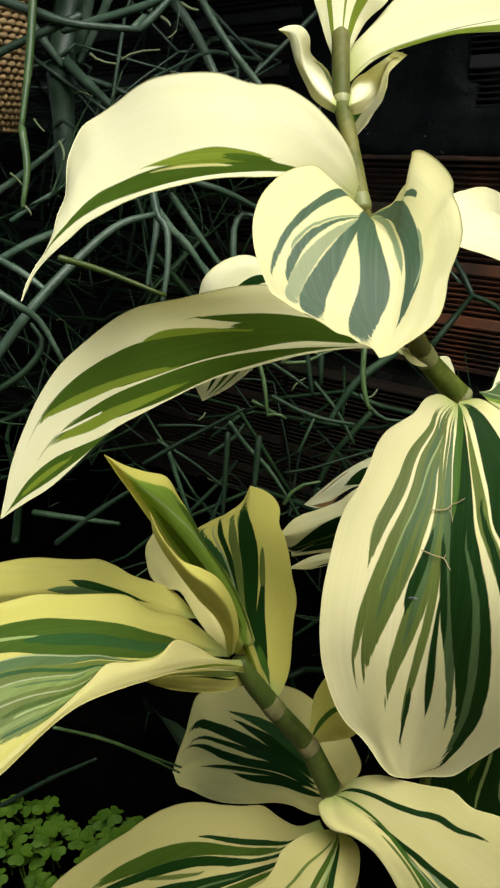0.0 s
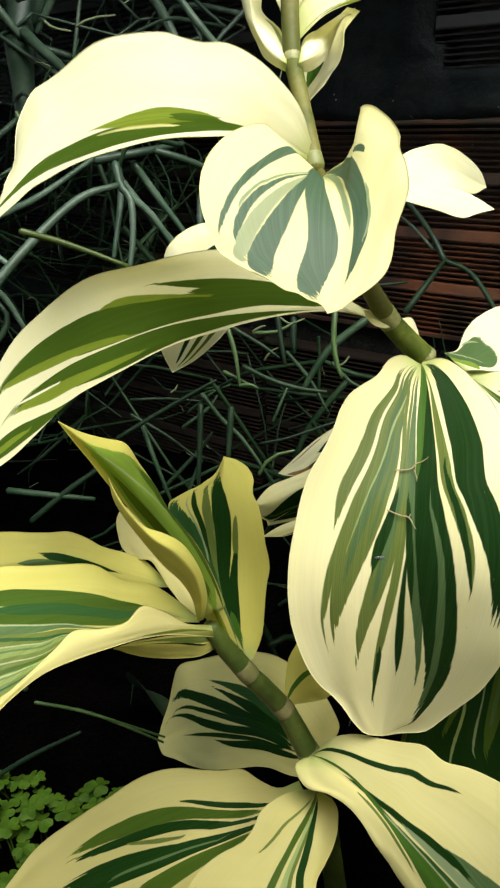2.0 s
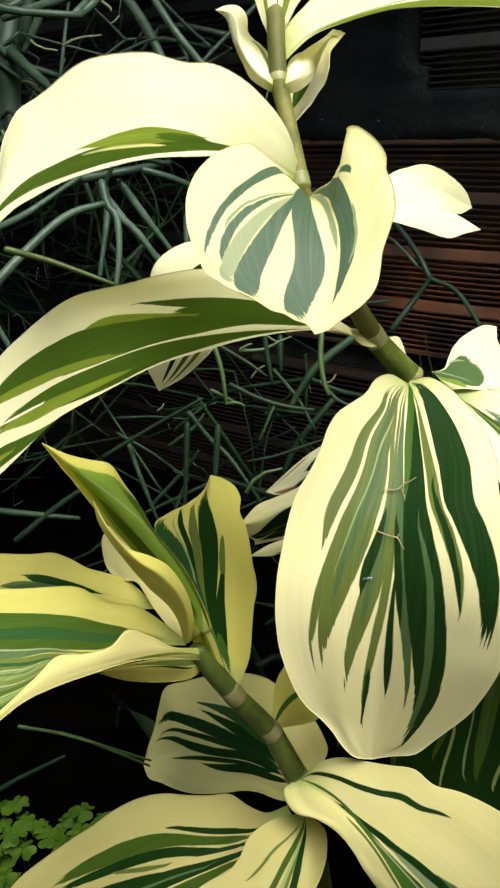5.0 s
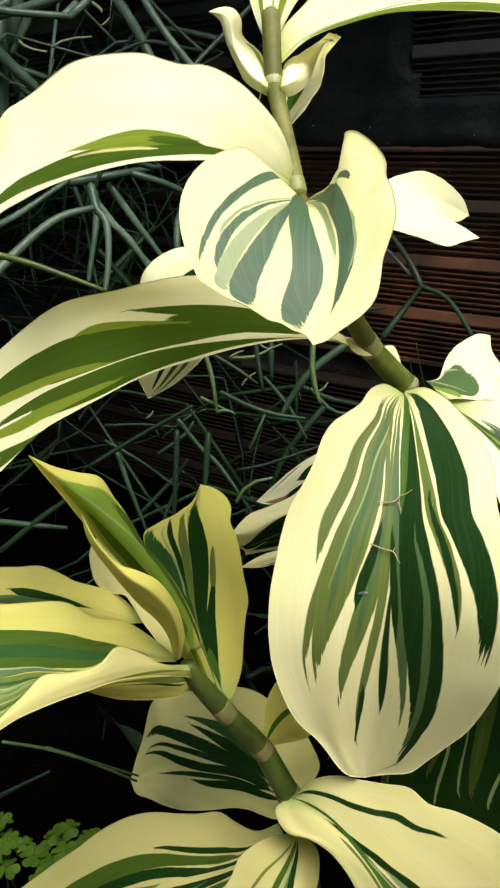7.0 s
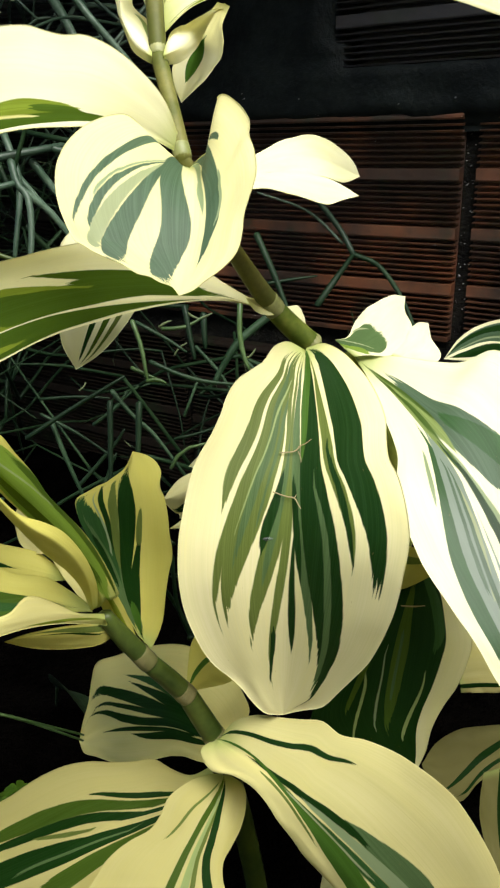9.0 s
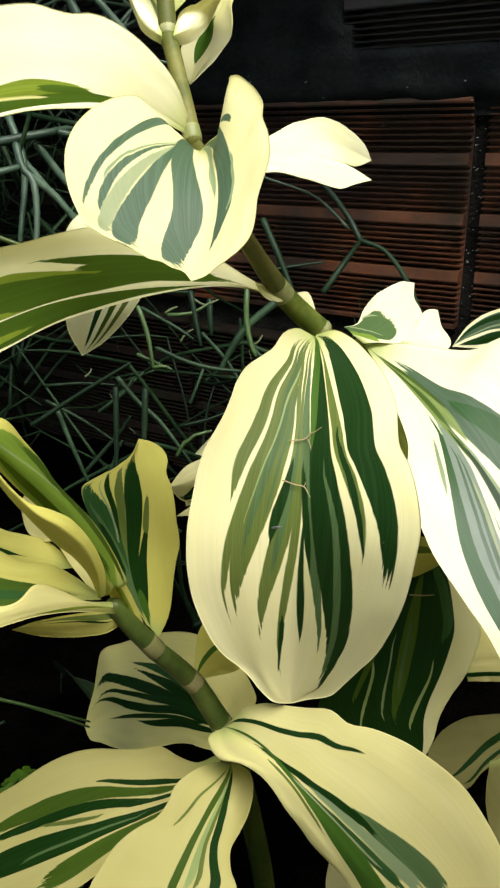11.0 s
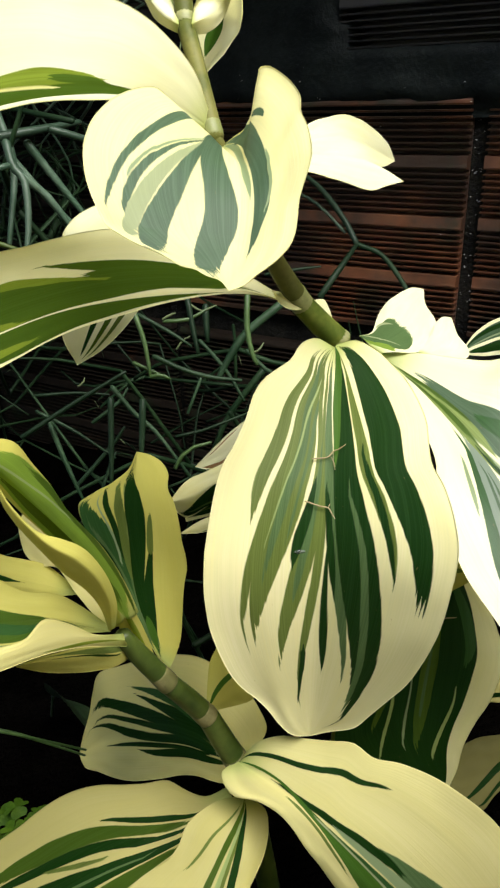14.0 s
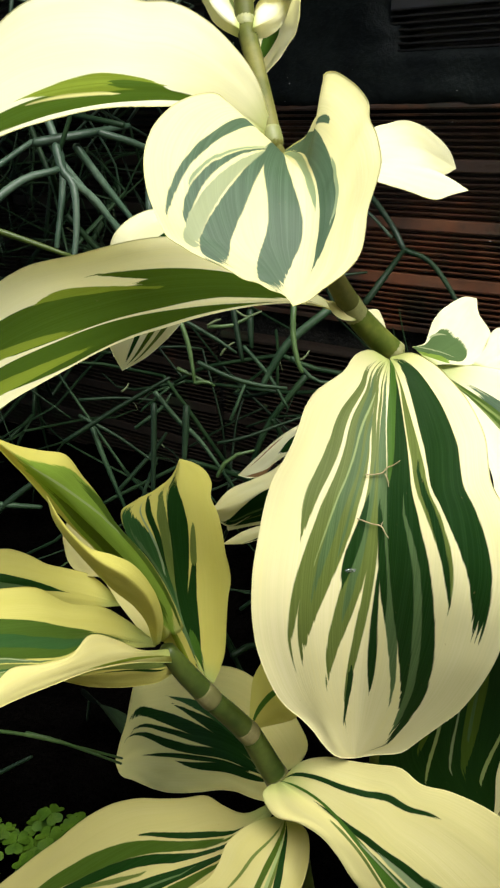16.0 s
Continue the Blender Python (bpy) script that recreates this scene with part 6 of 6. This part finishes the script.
twig([(-27.8, 455.8, 165.5), (-19.7, 463.4, 184.5), (-15.3, 466.4, 192.1)], 1.51, 'c')
twig([(-53.8, 458.2, 220.2), (-45.6, 448.0, 196.8), (-36.2, 437.7, 173.3)], 2.17, 'c')
twig([(24.7, 486.1, 191.6), (44.4, 486.6, 195.0), (68.1, 488.5, 202.0), (95.8, 490.6, 210.0)], 1.57, 'c')
twig([(44.0, 490.9, 256.8), (59.2, 482.8, 239.2), (70.6, 473.8, 219.0)], 1.88, 'c')
twig([(32.7, 463.9, 217.2), (39.4, 469.3, 230.7), (43.7, 472.7, 239.2)], 1.48, 'c')
twig([(-26.8, 456.2, 218.2), (-10.2, 460.0, 229.1), (-3.8, 463.0, 237.0)], 1.81, 'c')
twig([(21.9, 432.8, 193.7), (29.9, 436.6, 203.5), (44.9, 437.5, 207.2)], 1.77, 'g')
twig([(1.5, 454.4, 256.0), (11.9, 451.9, 251.0), (22.6, 449.2, 245.7)], 1.75, 'g')
twig([(74.6, 486.4, 249.5), (89.2, 479.9, 235.4), (106.1, 478.3, 233.5)], 1.88, 'c')
twig([(20.8, 463.4, 279.3), (25.1, 464.1, 281.6), (28.6, 464.4, 282.5)], 1.05, 't')
twig([(40.1, 500.1, 278.4), (45.3, 498.4, 274.8), (49.0, 498.2, 274.8)], 1.13, 't')
twig([(49.0, 498.2, 274.8), (52.9, 498.6, 276.1), (56.7, 499.0, 277.5)], 1.13, 't')
twig([(75.5, 457.1, 257.2), (78.7, 457.5, 258.5), (81.7, 459.0, 262.3)], 1.06, 't')
twig([(28.8, 489.6, 252.1), (32.7, 491.4, 256.9), (38.0, 492.3, 259.6)], 0.94, 't')
twig([(-33.2, 455.8, 242.7), (-30.3, 456.5, 244.6), (-28.8, 457.5, 247.2)], 0.89, 't')
twig([(-87.0, 459.9, 453.8), (-82.3, 458.5, 450.3), (-73.1, 457.8, 448.6)], 1.08, 't')
twig([(-70.0, 458.7, 450.9), (-62.2, 460.2, 454.6), (-49.3, 460.7, 455.8)], 0.93, 't')
twig([(-104.0, 441.9, 409.4), (-101.5, 439.9, 404.2), (-101.8, 438.2, 400.2)], 1.24, 't')
twig([(-130.8, 435.5, 393.3), (-127.1, 434.4, 390.7), (-124.0, 432.9, 387.0)], 0.93, 't')
twig([(-123.4, 429.0, 377.3), (-120.3, 427.8, 374.4), (-119.4, 426.9, 372.1)], 0.93, 't')
twig([(-117.9, 446.6, 420.8), (-115.4, 445.2, 417.4), (-112.3, 444.0, 414.5)], 0.93, 't')
twig([(-48.3, 467.4, 472.4), (-44.3, 466.2, 469.5), (-43.7, 465.5, 467.8)], 1.24, 't')
twig([(-37.5, 470.3, 479.5), (-32.9, 469.1, 476.7), (-28.3, 468.8, 475.8)], 1.24, 't')


def wall_depth(x):
    """How far back the wall stands at x."""
    return WALL_AT.y + (x - WALL_AT.x) * math.tan(WALL_TURN)


rng = random.Random(11)
wild_v, wild_f, high_v, high_f, tip_v, tip_f, singles = [], [], [], [], [], [], 0


def allowed(q):
    """Room for stems: before the wall, behind the leafy shoots, clear of the open patch of wall."""
    if q[1] > wall_depth(q[0]) - 0.006 or q[2] < 0.004:
        return False
    if q[0] > 0.045 and 0.26 < q[2]:
        return False
    if q[2] > 0.5 and q[0] > -0.02:
        return False
    return q[1] > (0.455 if q[2] > 0.2 else 0.37)


def grow(at, way, r, generation):
    """A jointed stem that bends gently and forks at its end."""
    global singles
    span = rng.uniform(0.045, 0.11)
    way = way / np.linalg.norm(way)
    bend = np.array((rng.gauss(0, 1), rng.gauss(0, 0.5), rng.gauss(0, 1)))
    pts = [at, at + way * span * 0.35 + bend * span * 0.04, at + way * span * 0.7 + bend * span * 0.09, at + way * span + bend * span * 0.20]
    if not all(allowed(q) for q in pts):
        return
    singles += 1
    tip = 0.85 if generation < 3 else 0.45
    verts, faces = tube(pts, [r, r * 0.95, r * 0.9, r * tip], 7, 0.012, 0.05)
    if singles <= 230 and at[2] < 0.5 and at[1] < 0.62:
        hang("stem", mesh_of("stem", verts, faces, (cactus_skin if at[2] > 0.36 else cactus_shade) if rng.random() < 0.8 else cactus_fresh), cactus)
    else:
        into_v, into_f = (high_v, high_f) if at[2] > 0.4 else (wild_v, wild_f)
        base = len(into_v)
        into_v.extend(verts)
        into_f.extend(tuple(i + base for i in f) for f in faces)
    if rng.random() < 0.16:
        # a tiny curled leaf near the end of the joint
        out = np.array((rng.gauss(0, 1), rng.gauss(0, 0.6), rng.gauss(0, 1)))
        out *= rng.uniform(0.004, 0.009) / np.linalg.norm(out)
        verts, faces = tube([pts[3], pts[3] + out, pts[3] + out * 1.6 + np.array((0, 0, rng.uniform(-0.004, 0.002)))], [0.0005, 0.0006, 0.0002], 5, 0.004)
        base = len(tip_v)
        tip_v.extend(verts)
        tip_f.extend(tuple(i + base for i in f) for f in faces)
    if generation < 3:
        for _ in range(rng.choice((1, 1, 2, 2, 3))):
            grow(pts[3], way + bend * 0.3 + np.array((rng.gauss(0, 0.7), rng.gauss(0, 0.4), rng.gauss(-0.05, 0.7))), r * rng.uniform(0.68, 0.9), generation + 1)


while singles < 1500:
    # half start higher up, an unseen crown added to shade the stems below
    x, z = rng.uniform(-0.5, 0.24), rng.choice((rng.uniform(0.0, 0.5), rng.uniform(0.52, 0.72)))
    back = wall_depth(x) - 0.02
    at = np.array((x, rng.uniform(0.40, min(back, 0.9)), z))
    if -0.16 < x < 0.07 and 0.08 < z < 0.34 and rng.random() < 0.5:
        continue
    if allowed(at):
        grow(at, np.array((rng.gauss(0, 1), rng.gauss(0, 0.5), rng.gauss(0.1, 0.9))), rng.uniform(0.0011, 0.0022) * rng.choice((0.8, 1.0, 1.8)), 0)
tagged(hang("leaf_tips", mesh_of("leaf_tips", tip_v, tip_f, cactus_tip), cactus, "tiny curled pale leaves at the joints"), kind="stuff")
tagged(hang("stem_tangle", mesh_of("stem_tangle", wild_v, wild_f, cactus_shade), cactus, "mass of thin green stems, darkened as if in shade"), kind="stuff")
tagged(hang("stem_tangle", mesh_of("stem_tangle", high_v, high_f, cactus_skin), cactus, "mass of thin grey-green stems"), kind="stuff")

# ---- clover on the ground ----
clover = empty("clover_patch", (-0.11, 0.29, 0.0), "patch of small bright green clover leaves on the soil", "plant")


def clover_leaf(at, size, turn, tilt):
    verts, faces = [], []
    for leaflet in range(3):
        a0 = turn + leaflet * 2 * math.pi / 3
        base = len(verts)
        rows, cols = 6, 6
        for i in range(rows + 1):
            s = i / rows
            half = size * 0.66 * math.sin(math.pi * min(1, s * 0.62 + 0.02)) ** 0.8
            for j in range(cols + 1):
                q = j / cols * 2 - 1
                reach = size * (0.06 + s * (1.0 - 0.22 * (1 - abs(q)) ** 2 * s ** 3 - 0.22 * abs(q) ** 4))
                px, py = reach, q * half
                pz = -0.16 * reach * s + 0.18 * abs(py) + tilt * px
                verts.append((at[0] + px * math.cos(a0) - py * math.sin(a0), at[1] + px * math.sin(a0) + py * math.cos(a0), at[2] + pz))
        for i in range(rows):
            for j in range(cols):
                c = base + i * (cols + 1) + j
                faces.append((c, c + 1, c + cols + 2, c + cols + 1))
    return verts, faces


rng = random.Random(23)
made = 0
while made < 210:
    x, y = rng.uniform(-0.21, -0.025), rng.uniform(0.22, 0.36)
    if (x + 0.115) ** 2 / 0.0075 + (y - 0.29) ** 2 / 0.0035 > 1:
        continue
    z = 0.029 + rng.uniform(-0.008, 0.006)
    verts, faces = clover_leaf((x, y, z), rng.uniform(0.0052, 0.0078), rng.uniform(0, 6.28), rng.uniform(-0.2, 0.2))
    hang("clover_leaf", mesh_of("clover_leaf", verts, faces, clover_green), clover)
    verts, faces = tube([(x, y, z), (x + rng.uniform(-0.01, 0.01), y + rng.uniform(-0.01, 0.01), 0.0)], [0.0005, 0.0006], 5, 0.02)
    hang("stalk", mesh_of("stalk", verts, faces, clover_green), clover)
    made += 1

# ---- woven basket hanging among the stems ----
BASKET = Vector((-0.1829, 0.5312, 0.4145))
basket = empty("woven_basket", BASKET, "small round basket of woven tan straw", "basket")


def basket_radius(z):
    """Outline of the basket, from its foot (0) to its rim (1)."""
    return 0.046 * (math.sin(math.pi * (0.16 + 0.56 * z)) ** 0.7)


rings, sides, height = 18, 36, 0.125
verts = [(basket_radius(i / rings) * 0.94 * math.cos(2 * math.pi * s / sides), basket_radius(i / rings) * 0.94 * math.sin(2 * math.pi * s / sides), height * i / rings) for i in range(rings + 1) for s in range(sides)]
faces = [(i * sides + s, i * sides + (s + 1) % sides, (i + 1) * sides + (s + 1) % sides, (i + 1) * sides + s) for i in range(rings) for s in range(sides)]
faces.append(tuple(range(sides))[::-1])
part("wall", mesh_of("wall", verts, faces, straw), basket)
weave_v, weave_f = [], []
for i in range(34):
    z = (i + 0.5) / 34
    r = basket_radius(z)
    for s in range(40):
        a = 2 * math.pi * (s + 0.5 * (i % 2)) / 40
        half = math.pi * r / 40 * 1.02
        base = len(weave_v)
        for p in range(6):
            along_strand = p / 5 * 2 - 1
            thick = 0.0019 * math.sqrt(max(0.08, 1 - along_strand ** 2))
            for q in range(6):
                c = 2 * math.pi * q / 6
                out = r + 0.6 * thick * math.cos(c) + 0.0012 * (1 - along_strand ** 2)
                ang = a + along_strand * half / r
                weave_v.append((out * math.cos(ang), out * math.sin(ang), height * z + thick * math.sin(c)))
        for p in range(5):
            for q in range(6):
                weave_f.append((base + p * 6 + q, base + p * 6 + (q + 1) % 6, base + (p + 1) * 6 + (q + 1) % 6, base + (p + 1) * 6 + q))
tagged(part("weave", mesh_of("weave", weave_v, weave_f, straw), basket, "plump woven straw strands"), kind="stuff")


# ---- fibres and a water drop on the large leaf ----
def fibre(points, radius):
    ob = new("dry_fibre", None)
    place = Vector(points[0]) / 1000
    ob.location = place
    tagged(ob, "thin curled tan fibre lying on a leaf", "fibre", "fibres on the leaves")
    verts, faces = tube((np.array(points) / 1000) - np.array(place), [radius / 1000, radius / 1000, radius / 2000], 6, 0.001)
    part("strand", mesh_of("strand", verts, faces, dry_fibre), ob)


fibre([(70.2, 260.5, 277.2), (75.7, 260.1, 277.5), (78.3, 261.3, 279.2), (80.2, 260.9, 280.1), (82.8, 261.1, 281.8)], 0.26)
fibre([(77.2, 259.9, 277.4), (77.9, 258.2, 275.7), (77.8, 256.5, 274.0)], 0.18)
fibre([(65.6, 251.0, 264.9), (70.7, 249.8, 263.0), (73.9, 249.3, 262.2), (75.1, 247.2, 260.3), (75.8, 245.7, 259.3)], 0.26)
fibre([(73.9, 249.3, 262.2), (74.7, 250.0, 263.6)], 0.18)
fibre([(126.4, 269.5, 191.2), (131.7, 268.0, 191.4), (136.9, 267.6, 191.5)], 0.35)
drop_mat, n, k, shader = material("water")
shader.inputs["Base Color"].default_value = (0.9, 0.95, 0.93, 1)
shader.inputs["Roughness"].default_value, shader.inputs["Transmission Weight"].default_value, shader.inputs["IOR"].default_value = 0.04, 0.9, 1.33
bm = bmesh.new()
bmesh.ops.create_uvsphere(bm, u_segments=16, v_segments=10, radius=1)
for vert in bm.verts:
    vert.co = Vector((vert.co.x * 0.0021, vert.co.y * 0.0003, vert.co.z * 0.0008))
data = bpy.data.meshes.new("water_drop")
bm.to_mesh(data)
bm.free()
data.materials.append(drop_mat)
data.polygons.foreach_set("use_smooth", [True] * len(data.polygons))
drop = tagged(new("water_drop", data), "clear water drop resting on a striped leaf", "water drop")
drop.location = (0.0623, 0.2441, 0.2478)

# ---- one broad dark leaf low in the shade, and a few tiny leaves on the cactus ----
weed = empty("weed", (-0.02, 0.42, 0.0), "dark green broad leaf of a low weed in shade", "plant")
weed_green = grown("weed_green", (0.014, 0.030, 0.012), (0.024, 0.045, 0.018), 60, 0.5, 0.3, 0.0006)
wv, wf = [], []
for i in range(13):
    u = i / 12
    half = 0.024 * math.sin(math.pi * min(0.98, u * 0.9 + 0.06)) ** 0.7
    for j in range(9):
        q = j / 4 - 1
        wv.append(((-0.0726, 0.4301, 0.0273)[0] + u * 0.035 + q * half * 0.5, (-0.0726, 0.4301, 0.0273)[1] - u * 0.03 + q * half * 0.2, (-0.0726, 0.4301, 0.0273)[2] + 0.012 * math.sin(math.pi * u) - 0.5 * u * 0.05 + abs(q) * half * 0.3 - q * half * 0.7))
for i in range(12):
    for j in range(8):
        c = i * 9 + j
        wf.append((c, c + 1, c + 10, c + 9))
hang("leaf", mesh_of("leaf", wv, wf, weed_green), weed)
verts, faces = tube([(-0.0726, 0.4301, 0.0273), ((-0.0726, 0.4301, 0.0273)[0] - 0.005, (-0.0726, 0.4301, 0.0273)[1] + 0.01, 0.0)], [0.0012, 0.0016], 6, 0.01)
hang("stalk", mesh_of("stalk", verts, faces, weed_green), weed)
